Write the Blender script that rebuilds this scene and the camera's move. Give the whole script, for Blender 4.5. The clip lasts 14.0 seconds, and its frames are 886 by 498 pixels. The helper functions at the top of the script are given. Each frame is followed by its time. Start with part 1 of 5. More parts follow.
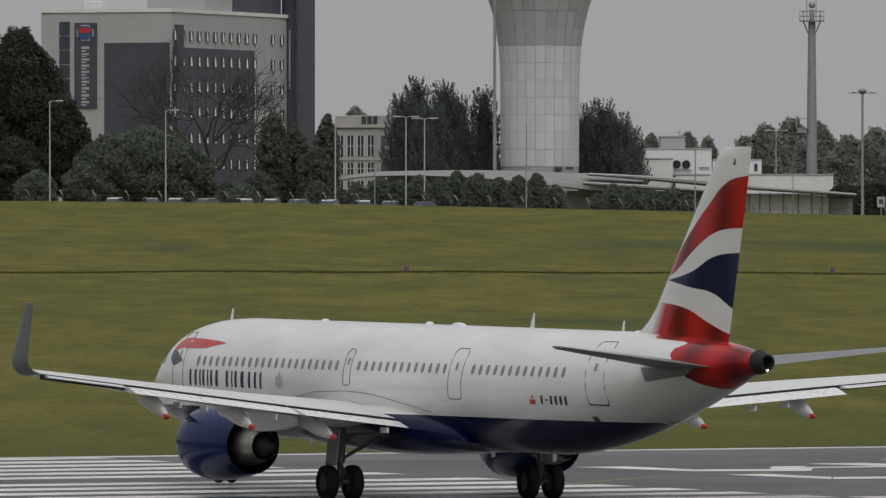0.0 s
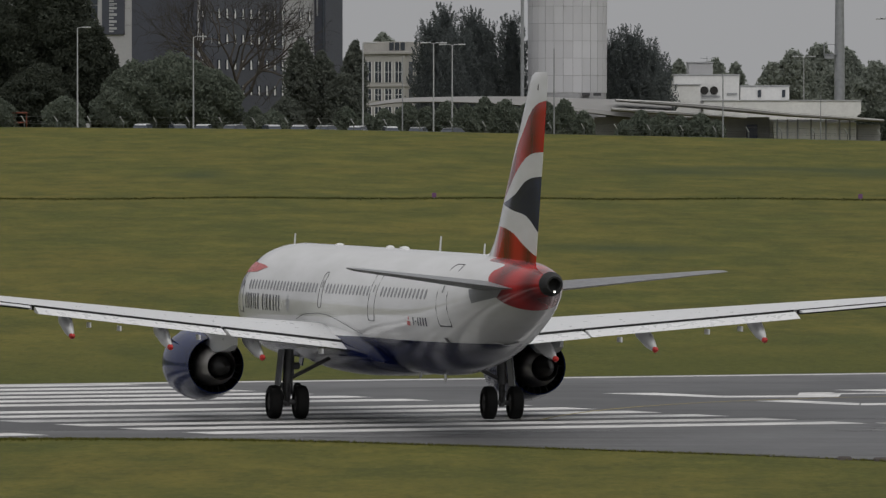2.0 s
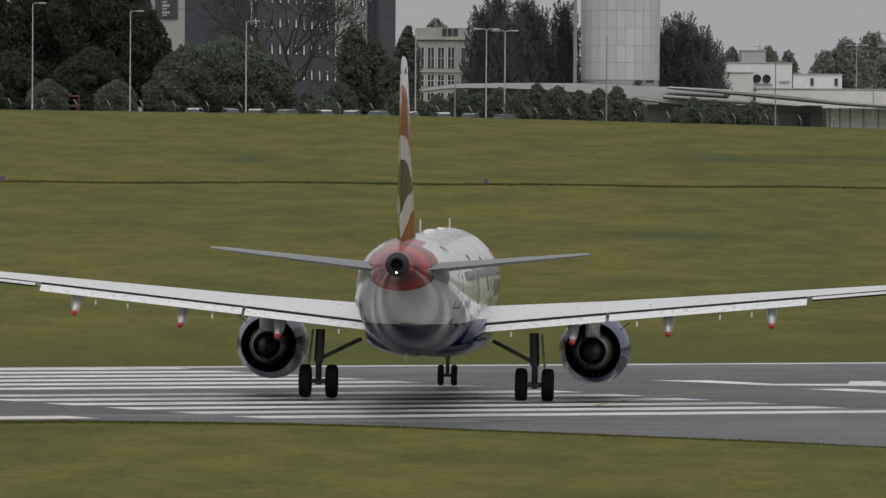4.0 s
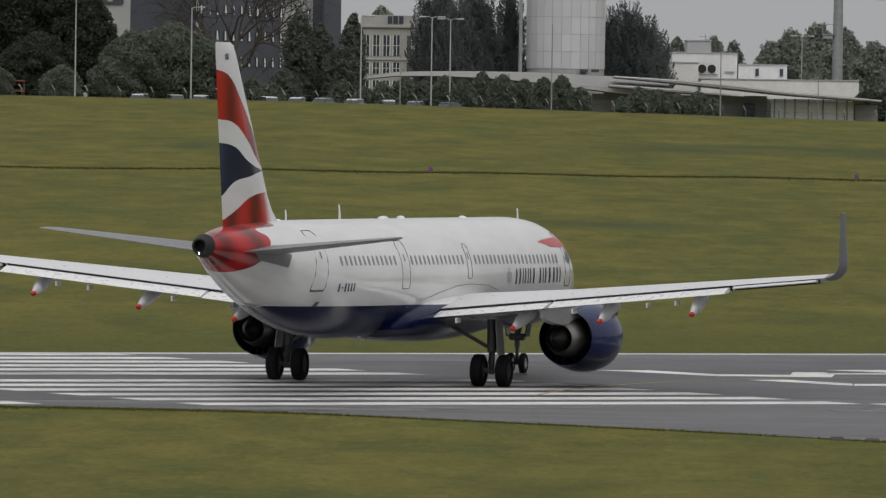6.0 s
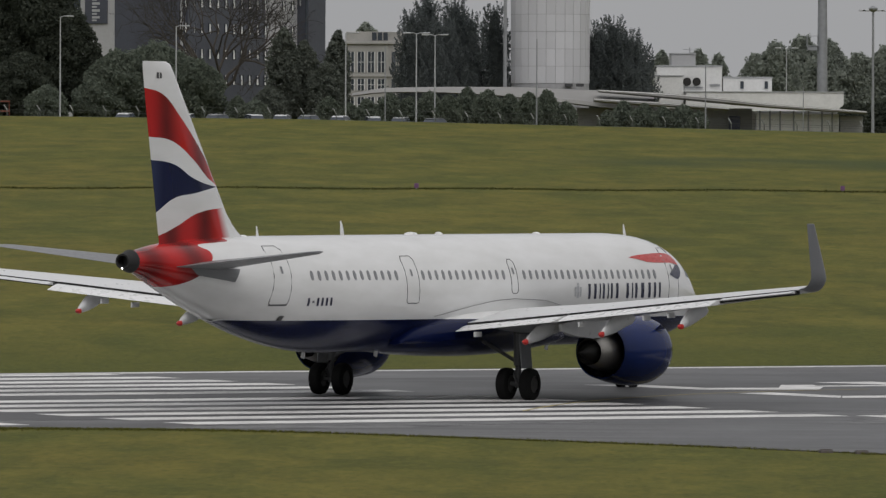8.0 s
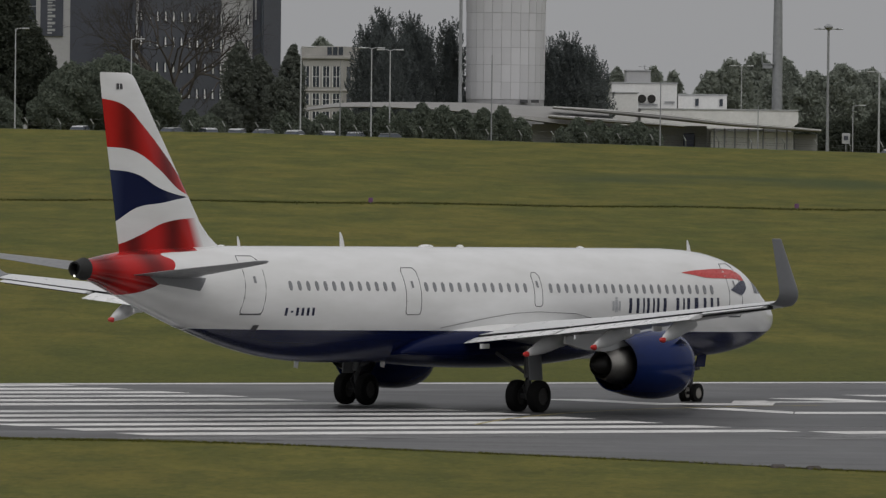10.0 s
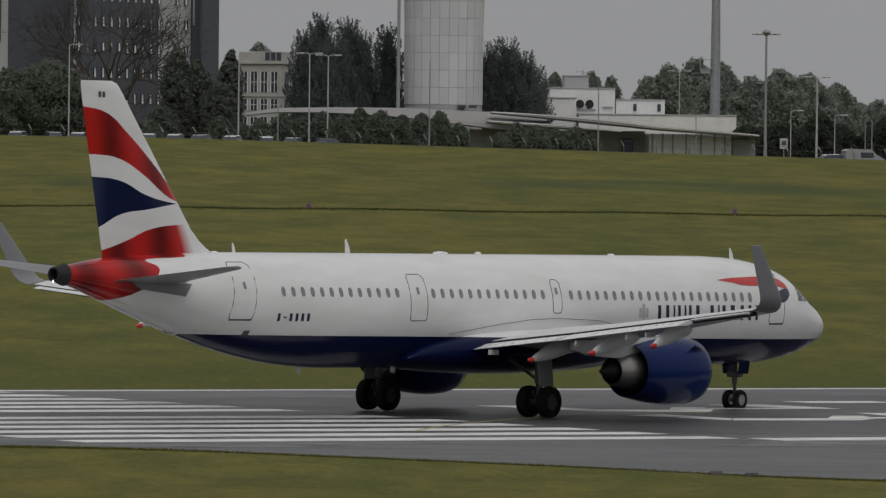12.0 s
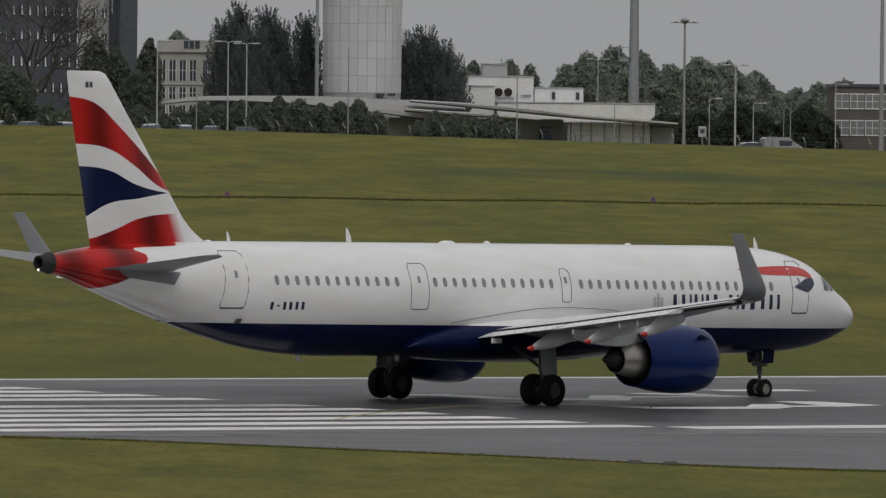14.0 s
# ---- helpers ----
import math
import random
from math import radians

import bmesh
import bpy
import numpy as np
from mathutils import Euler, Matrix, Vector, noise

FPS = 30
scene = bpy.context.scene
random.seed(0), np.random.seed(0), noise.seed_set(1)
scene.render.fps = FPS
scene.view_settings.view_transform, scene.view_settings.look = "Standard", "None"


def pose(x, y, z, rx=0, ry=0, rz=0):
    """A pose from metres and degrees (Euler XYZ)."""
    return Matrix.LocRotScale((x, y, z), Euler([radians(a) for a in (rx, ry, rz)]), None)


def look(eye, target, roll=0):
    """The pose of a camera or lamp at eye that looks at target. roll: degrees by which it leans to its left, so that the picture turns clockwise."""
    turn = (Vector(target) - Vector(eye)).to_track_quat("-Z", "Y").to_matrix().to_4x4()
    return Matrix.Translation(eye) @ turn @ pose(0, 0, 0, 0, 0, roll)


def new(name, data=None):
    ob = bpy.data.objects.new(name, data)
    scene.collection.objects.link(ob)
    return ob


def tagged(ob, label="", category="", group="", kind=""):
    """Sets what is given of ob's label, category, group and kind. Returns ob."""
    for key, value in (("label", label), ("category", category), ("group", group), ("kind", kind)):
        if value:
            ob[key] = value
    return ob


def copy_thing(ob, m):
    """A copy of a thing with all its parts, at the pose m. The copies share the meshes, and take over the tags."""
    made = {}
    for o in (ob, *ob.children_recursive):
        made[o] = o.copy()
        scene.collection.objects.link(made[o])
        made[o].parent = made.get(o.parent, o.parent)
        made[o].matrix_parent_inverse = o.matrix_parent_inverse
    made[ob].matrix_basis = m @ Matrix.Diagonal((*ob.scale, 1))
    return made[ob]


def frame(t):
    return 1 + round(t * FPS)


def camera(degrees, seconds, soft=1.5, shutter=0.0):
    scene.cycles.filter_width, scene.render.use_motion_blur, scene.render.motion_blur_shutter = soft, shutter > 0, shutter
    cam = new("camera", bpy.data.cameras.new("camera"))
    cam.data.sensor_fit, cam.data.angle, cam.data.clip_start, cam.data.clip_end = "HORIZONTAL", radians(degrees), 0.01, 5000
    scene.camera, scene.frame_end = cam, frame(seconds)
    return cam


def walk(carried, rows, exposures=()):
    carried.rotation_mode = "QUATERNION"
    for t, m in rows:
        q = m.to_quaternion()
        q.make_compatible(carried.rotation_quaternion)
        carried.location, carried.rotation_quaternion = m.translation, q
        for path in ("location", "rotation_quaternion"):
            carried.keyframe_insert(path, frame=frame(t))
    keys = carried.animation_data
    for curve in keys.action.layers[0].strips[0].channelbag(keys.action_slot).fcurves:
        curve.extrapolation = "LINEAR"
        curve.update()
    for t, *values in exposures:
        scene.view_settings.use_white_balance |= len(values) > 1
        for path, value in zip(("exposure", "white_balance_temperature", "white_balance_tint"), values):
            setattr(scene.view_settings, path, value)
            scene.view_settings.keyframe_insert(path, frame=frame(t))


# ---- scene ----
import functools

SLOPE_X, SLOPE_Y, EYE_Z = -0.0040, 0.0006, 9.753
cam = camera(5.707, 14.0, soft=1.35)


def aim(pan, tilt, roll, sway):
    """The pose of the camera from its pan, tilt and roll in degrees and its rise in metres."""
    return pose(0, 0, EYE_Z + sway, 90 + tilt, 0, pan) @ pose(0, 0, 0, 0, 0, roll)


CAMERA_ROWS = [(0, -0.2356, -0.2324, 0.025, 0), (0.5, 0.0541, -0.3840, -0.271, 0.005), (1, 0.0458, -0.8343, -0.355, 0.01), (1.5, -0.0765, -0.6131, -0.078, 0.015), (2, -0.0569, -0.7091, -0.002, 0.015), (2.5, 0.2351, -0.7742, -0.002, 0.01), (2.7, 0.3735, -0.8676, 0.041, 0.01), (4.8, 0.1578, -0.7650, 0.525, -0.01), (5, 0.1192, -0.8152, 0.495, -0.01), (5.5, 0.0170, -0.9528, 0.588, 0), (6, -0.0880, -0.8746, 0.841, 0.02), (6.5, 0.2679, -0.7355, 0.524, 0.04), (7, -0.1372, -0.5838, 0.715, 0.05), (7.5, -0.1808, -0.8599, 0.373, 0.06), (7.7, -0.1700, -0.8287, 0.205, 0.06), (10, -0.4698, -0.6670, 0.646, -0.055), (10.5, -0.7569, -0.8228, 0.597, -0.085), (11, -0.8303, -1.0554, 0.377, -0.05), (11.5, -0.6449, -0.6267, 0.428, -0.01), (12, -0.8686, -0.6325, 0.626, 0.02), (12.5, -1.0696, -0.5577, 0.614, 0), (13, -1.0723, -0.5162, 0.632, -0.035), (13.5, -1.1615, -0.7452, 0.573, 0.005), (14, -1.3934, -0.7043, 0.591, 0.045)]
walk(cam, [(t, aim(*row)) for t, *row in CAMERA_ROWS], exposures=[(0, -0.05), (0.5, -0.20), (1.5, -0.14), (2.5, -0.12), (5, 0.08), (6.5, 0.06), (7.5, 0.02), (10, -0.22), (11, -0.20), (12, -0.32), (12.5, -0.42), (13, -0.48), (13.5, -0.38), (14, -0.18)])

# ---- light: a dull overcast day ----
world = bpy.data.worlds.new("overcast")
scene.world = world
world.use_nodes = True
wn, wl = world.node_tree.nodes, world.node_tree.links
wn.clear()
sky = wn.new("ShaderNodeTexSky")
sky.sky_type, sky.sun_disc = "NISHITA", False
sky.sun_elevation, sky.sun_rotation = radians(52), radians(168)
sky.air_density, sky.dust_density = 1.0, 6.0
grey = wn.new("ShaderNodeHueSaturation")
grey.inputs["Saturation"].default_value = 0.12
wl.new(sky.outputs[0], grey.inputs["Color"])
# cloud cover: dim at the horizon, three times as bright overhead
tc = wn.new("ShaderNodeTexCoord")
sep = wn.new("ShaderNodeSeparateXYZ")
wl.new(tc.outputs["Generated"], sep.inputs[0])
ramp = wn.new("ShaderNodeValToRGB")
ramp.color_ramp.elements[0].position, ramp.color_ramp.elements[0].color = 0.0, (3.0, 3.02, 3.10, 1)
ramp.color_ramp.elements[1].position, ramp.color_ramp.elements[1].color = 0.9, (5.4, 5.42, 5.6, 1)
wl.new(sep.outputs["Z"], ramp.inputs[0])
cover = wn.new("ShaderNodeMix")
cover.data_type = "RGBA"
cover.inputs["Factor"].default_value = 0.93
wl.new(grey.outputs[0], cover.inputs["A"])
wl.new(ramp.outputs[0], cover.inputs["B"])
bg = wn.new("ShaderNodeBackground")
bg.inputs["Strength"].default_value = 0.125
wl.new(cover.outputs["Result"], bg.inputs[0])
wo = wn.new("ShaderNodeOutputWorld")
wl.new(bg.outputs[0], wo.inputs[0])

sun = new("sun", bpy.data.lights.new("sun", "SUN"))
sun.data.energy, sun.data.angle, sun.data.color = 0.95, radians(40), (1.0, 0.97, 0.93)
sun.matrix_world = look((0, 0, 60), (-10, 46, 0))


# ---- the lie of the land ----
ALONG = (math.sin(radians(58.45)), math.cos(radians(58.45)))  # the runway's direction
FAR_EDGE, CREST = 305.0, 960.0
RISE = 0.0066  # how much the land beyond the field climbs to the east


# ---- materials ----
class Nodes:
    """Short notation for one material's node tree."""

    def __init__(self, name, rough=0.6, metal=0.0, spec=0.5):
        self.mat = bpy.data.materials.new(name)
        self.mat.use_nodes = True
        self.n, self.l = self.mat.node_tree.nodes, self.mat.node_tree.links
        self.bsdf = self.n["Principled BSDF"]
        self.bsdf.inputs["Roughness"].default_value = rough
        self.bsdf.inputs["Metallic"].default_value = metal
        self.bsdf.inputs["Specular IOR Level"].default_value = spec
        self.tc = self.n.new("ShaderNodeTexCoord")

    def put(self, socket, value):
        if isinstance(value, bpy.types.NodeSocket):
            self.l.new(value, socket)
        else:
            socket.default_value = value

    def noise(self, scale, detail=4, stretch=(1, 1, 1), rough=0.55, turn=0.0):
        m = self.n.new("ShaderNodeMapping")
        m.inputs["Rotation"].default_value = (0, 0, radians(turn))
        m.inputs["Scale"].default_value = stretch
        self.l.new(self.tc.outputs["Object"], m.inputs[0])
        k = self.n.new("ShaderNodeTexNoise")
        k.inputs["Scale"].default_value, k.inputs["Detail"].default_value = scale, detail
        k.inputs["Roughness"].default_value = rough
        self.l.new(m.outputs[0], k.inputs["Vector"])
        return k.outputs["Fac"]

    def math(self, op, a, b=0.0, c=0.0):
        k = self.n.new("ShaderNodeMath")
        k.operation = op
        for i, v in enumerate((a, b, c)):
            self.put(k.inputs[i], v)
        return k.outputs[0]

    def remap(self, v, a, b, c=0.0, d=1.0):
        k = self.n.new("ShaderNodeMapRange")
        self.put(k.inputs[0], v)
        for i, x in enumerate((a, b, c, d)):
            k.inputs[i + 1].default_value = x
        return k.outputs[0]

    def mix(self, fac, a, b, blend="MIX"):
        k = self.n.new("ShaderNodeMix")
        k.data_type, k.blend_type = "RGBA", blend
        self.put(k.inputs["Factor"], fac)
        for key, v in (("A", a), ("B", b)):
            self.put(k.inputs[key], v if isinstance(v, bpy.types.NodeSocket) else (*v, 1))
        return k.outputs["Result"]

    def xyz(self):
        k = self.n.new("ShaderNodeSeparateXYZ")
        self.l.new(self.tc.outputs["Object"], k.inputs[0])
        return k.outputs

    def curve(self, v, pts, lo, hi, out_lo, out_hi):
        """A smooth function through pts, over lo..hi, with values in out_lo..out_hi."""
        k = self.n.new("ShaderNodeFloatCurve")
        c = k.mapping.curves[0]
        pts = sorted(pts)
        while len(c.points) < len(pts):
            c.points.new(0.5, 0.5)
        for p, (x, y) in zip(c.points, pts):
            p.location = ((x - lo) / (hi - lo), (y - out_lo) / (out_hi - out_lo))
        k.mapping.update()
        self.put(k.inputs["Value"], self.remap(v, lo, hi))
        return self.remap(k.outputs[0], 0, 1, out_lo, out_hi)

    def color(self, v):
        self.put(self.bsdf.inputs["Base Color"], v if isinstance(v, bpy.types.NodeSocket) else (*v, 1))
        return self

    def rough(self, v):
        self.put(self.bsdf.inputs["Roughness"], v)
        return self

    def bump(self, height, strength=0.3, distance=0.02):
        b = self.n.new("ShaderNodeBump")
        b.inputs["Strength"].default_value, b.inputs["Distance"].default_value = strength, distance
        self.put(b.inputs["Height"], height)
        self.l.new(b.outputs[0], self.bsdf.inputs["Normal"])
        return self


def plain(name, color, rough=0.6, metal=0.0, vary=0.25, scale=3.0, spec=0.5, bump=0.0, each=False):
    """One surface with grain at two scales; each: a shade of its own for every piece."""
    k = Nodes(name, rough, metal, spec)
    dark = tuple(c * (1 - vary) for c in color)
    light = tuple(min(1, c * (1 + vary * 0.7)) for c in color)
    fine, broad = k.noise(scale * 7), k.noise(scale * 0.6)
    f = k.math("ADD", k.math("MULTIPLY", fine, 0.45), k.math("MULTIPLY", broad, 0.55))
    if each:
        info = k.n.new("ShaderNodeObjectInfo")
        f = k.math("ADD", k.math("MULTIPLY", f, 0.6), k.math("MULTIPLY", info.outputs["Random"], 0.4))
    k.color(k.mix(k.remap(f, 0.3, 0.7), dark, light))
    k.rough(k.remap(fine, 0.3, 0.7, max(0.02, rough - 0.08), min(1, rough + 0.08)))
    if bump:
        k.bump(fine, bump)
    return k.mat


def leaf_material(name, a, b):
    k = Nodes(name, 0.7, spec=0.25)
    geo = k.n.new("ShaderNodeNewGeometry")
    f = k.math("ADD", k.math("MULTIPLY", geo.outputs["Random Per Island"], 0.6), k.math("MULTIPLY", k.noise(0.5), 0.4))
    c = k.mix(k.remap(f, 0.15, 0.85), a, b)
    k.color(c)
    # thin blades pass some light
    thin = k.n.new("ShaderNodeBsdfTranslucent")
    k.l.new(c, thin.inputs["Color"])
    both = k.n.new("ShaderNodeMixShader")
    both.inputs[0].default_value = 0.48
    k.l.new(k.bsdf.outputs[0], both.inputs[1])
    k.l.new(thin.outputs[0], both.inputs[2])
    k.l.new(both.outputs[0], k.n["Material Output"].inputs["Surface"])
    return k.mat


def lawn():
    k = Nodes("mown_grass", 0.9, spec=0.12)
    px, py, pz = k.xyz()
    hue = k.noise(0.075, 9, (1, 0.35, 1), 0.72)
    sward = k.noise(0.20, 9, (1, 0.30, 1), 0.76)
    swath = k.noise(0.33, 9, (0.8, 0.22, 1), 0.78)
    tuft = k.noise(3.6, 6, (1, 0.22, 1), 0.8)
    # dry yellow swathes and fresh green ones
    c = k.mix(k.remap(hue, 0.38, 0.62), (0.086, 0.096, 0.020), (0.142, 0.124, 0.026))
    c = k.mix(k.remap(sward, 0.50, 0.62, 0, 0.62), c, (0.058, 0.070, 0.016))
    c = k.mix(k.remap(sward, 0.36, 0.48, 0.60, 0), c, (0.176, 0.156, 0.034))
    c = k.mix(k.remap(swath, 0.51, 0.62, 0, 0.58), c, (0.062, 0.076, 0.017))
    c = k.mix(k.remap(swath, 0.36, 0.47, 0.52, 0), c, (0.170, 0.150, 0.033))
    c = k.mix(k.remap(tuft, 0.52, 0.64, 0, 0.50), c, (0.054, 0.064, 0.014))
    c = k.mix(k.remap(tuft, 0.34, 0.45, 0.45, 0), c, (0.195, 0.176, 0.042))

    def spot(x, y, rx, ry):
        """Ranker, bluer growth in one place."""
        dx, dy = k.math("MULTIPLY", k.math("SUBTRACT", px, x), 1 / rx), k.math("MULTIPLY", k.math("SUBTRACT", py, y), 1 / ry)
        d = k.math("SQRT", k.math("ADD", k.math("MULTIPLY", dx, dx), k.math("MULTIPLY", dy, dy)))
        return k.remap(k.math("ADD", d, k.math("MULTIPLY", swath, 1.6)), 0.95, 1.8, 0.85, 0)

    for place_ in ((-20, 752, 3.6, 22), (43, 800, 13, 30), (60, 798, 10, 30), (22, 794, 11, 20), (33, 815, 16, 14), (-44, 640, 6, 30), (12, 560, 8, 14)):
        c = k.mix(spot(*place_), c, (0.050, 0.068, 0.024))
    # a ranker, greener margin beyond the runway, with an uneven edge
    q = k.math("SUBTRACT", k.math("MULTIPLY", py, ALONG[0]), k.math("MULTIPLY", px, ALONG[1]))
    edge = k.math("ADD", k.math("SUBTRACT", q, FAR_EDGE), k.math("MULTIPLY", k.math("SUBTRACT", sward, 0.5), 60))
    beyond = k.math("MULTIPLY", k.math("GREATER_THAN", q, FAR_EDGE - 5), k.remap(edge, 6, 40, 0.7, 0))
    c = k.mix(beyond, c, k.mix(k.remap(tuft, 0.35, 0.65), (0.098, 0.104, 0.022), (0.056, 0.070, 0.014)))
    return k.color(c).bump(k.math("ADD", sward, tuft), 0.5, 0.15).mat


def asphalt():
    k = Nodes("grooved_asphalt", 0.55, spec=0.22)
    fine, broad = k.noise(9, 6, (1, 0.5, 1), 0.7), k.noise(0.12, 4, (1, 0.4, 1))
    lanes, crumbs = k.noise(0.6, 6, (0.05, 1, 1), 0.7, -31.55), k.noise(2.2, 6, (1, 0.25, 1), 0.75)
    c = k.mix(k.remap(broad, 0.35, 0.68), (0.085, 0.085, 0.088), (0.140, 0.139, 0.140))
    c = k.mix(k.remap(lanes, 0.46, 0.62, 0, 0.75), c, (0.060, 0.060, 0.062))
    c = k.mix(k.remap(lanes, 0.30, 0.42, 0.6, 0), c, (0.175, 0.173, 0.172))
    c = k.mix(k.remap(crumbs, 0.50, 0.66, 0, 0.5), c, (0.065, 0.065, 0.067))
    c = k.mix(k.remap(fine, 0.40, 0.65, 0, 0.45), c, (0.075, 0.075, 0.077))
    return k.color(c).rough(k.remap(broad, 0.3, 0.7, 0.38, 0.6)).bump(fine, 0.25, 0.01).mat


def rubbered():
    k = Nodes("rubber_stained_asphalt", 0.5, spec=0.18)
    fine, broad = k.noise(9, 6, (1, 0.5, 1), 0.7), k.noise(0.10, 5, (1, 0.5, 1))
    skid = k.noise(0.8, 6, (0.04, 1, 1), 0.7, -31.55)
    c = k.mix(k.remap(broad, 0.35, 0.68), (0.050, 0.050, 0.052), (0.092, 0.092, 0.095))
    c = k.mix(k.remap(skid, 0.45, 0.62, 0, 0.75), c, (0.034, 0.034, 0.035))
    c = k.mix(k.remap(fine, 0.40, 0.65, 0, 0.4), c, (0.045, 0.045, 0.046))
    return k.color(c).rough(k.remap(broad, 0.3, 0.7, 0.36, 0.55)).bump(fine, 0.25, 0.01).mat


def faded_paint():
    k = Nodes("faded_white_paint", 0.6)
    wear, fine = k.noise(0.5, 5, (0.5, 1, 1), 0.7), k.noise(5, 5)
    c = k.mix(k.remap(wear, 0.40, 0.62), (0.22, 0.22, 0.22), (0.085, 0.085, 0.088))
    c = k.mix(k.remap(fine, 0.55, 0.70, 0, 0.6), c, (0.07, 0.07, 0.07))
    return k.color(c).mat


def road_paint():
    k = Nodes("worn_white_paint", 0.6)
    wear, fine = k.noise(0.5, 5, (1, 1, 1), 0.7), k.noise(6, 5)
    c = k.mix(k.remap(wear, 0.38, 0.7), (0.76, 0.75, 0.73), (0.48, 0.47, 0.46))
    c = k.mix(k.remap(k.noise(1.2, 6, (0.06, 1, 1), 0.7, -31.55), 0.52, 0.66, 0, 0.6), c, (0.20, 0.20, 0.20))
    c = k.mix(k.remap(fine, 0.62, 0.72, 0, 0.7), c, (0.13, 0.13, 0.13))
    return k.color(c).mat


WHITE, BLUE, RED = (0.74, 0.74, 0.74), (0.004, 0.008, 0.042), (0.44, 0.016, 0.015)
ENGINE_FRONT = 14.45
MAIN = 21.98  # distance of the main wheels behind the nose


def livery(name, fin):
    """Gloss white over dark blue with a red tail; fin: the waving bands of the tail."""
    k = Nodes(name, 0.22)
    x, y, z = k.xyz()
    s = k.math("SUBTRACT", MAIN, x)
    wave = k.math("SINE", k.math("MULTIPLY", k.math("SUBTRACT", s, k.math("MULTIPLY", z, 0.12)), 2.9))
    folds = k.remap(k.math("ADD", wave, k.math("MULTIPLY", k.noise(0.8), 0.8)), -0.8, 1.3)
    red = k.mix(k.math("POWER", folds, 0.85), (0.10, 0.007, 0.007), RED)
    blue = k.mix(k.remap(s, 41.9, 43.2, 0, 0.4), BLUE, (0.10, 0.13, 0.24))
    stain = k.remap(k.noise(0.9, 5, (0.4, 1, 1.6)), 0.35, 0.75)
    white = k.mix(stain, WHITE, (0.64, 0.64, 0.63))
    above = lambda pts: k.math("GREATER_THAN", z, k.curve(s, pts, 36.0, 44.0, 5.0, 12.0))
    if fin:
        c = k.mix(k.remap(k.math("SUBTRACT", s, k.math("MULTIPLY", k.math("SUBTRACT", z, 5.8), 0.45)), 37.35, 37.95), white, red)
        c = k.mix(above([(36.0, 7.0), (37.8, 6.89), (39.77, 6.68), (40.9, 6.28), (41.96, 5.97), (44, 5.6)]), c, white)
        c = k.mix(above([(36.0, 7.7), (38.37, 7.59), (39.93, 7.38), (41.2, 7.21), (42.2, 6.77), (44, 6.0)]), c, blue)
        c = k.mix(above([(36.0, 7.5), (38.37, 7.61), (39.94, 7.88), (41.25, 8.37), (42.6, 8.51), (44, 8.5)]), c, white)
        c = k.mix(above([(36.0, 7.2), (38.16, 7.65), (38.93, 7.89), (40.1, 8.58), (41.41, 9.16), (42.85, 9.3), (44, 9.3)]), c, red)
        c = k.mix(above([(36.0, 6.8), (38.68, 8.29), (39.83, 9.18), (41.0, 10.06), (42.03, 10.74), (43.2, 10.96), (44, 11.0)]), c, white)
    else:
        line = k.math("ADD", 2.72, k.math("MULTIPLY", s, 0.0075))
        c = k.mix(k.math("GREATER_THAN", z, line), BLUE, white)
        edge = k.curve(z, [(3.0, 45.0), (4.0, 43.0), (4.2, 42.05), (4.6, 41.06), (5.0, 40.5), (5.4, 40.2), (5.62, 40.5), (5.75, 38.3), (6.2, 38.0)], 3.0, 6.2, 37.0, 46.0)
        c = k.mix(k.math("GREATER_THAN", s, edge), c, red)
    low = k.remap(z, 2.7, 3.0, 1.0, 0.0)
    k.put(k.bsdf.inputs["Specular IOR Level"], k.remap(low, 0, 1, 0.27, 0.13))
    return k.color(c).rough(k.math("ADD", k.remap(stain, 0, 1, 0.08, 0.17), k.math("MULTIPLY", low, 0.08))).mat


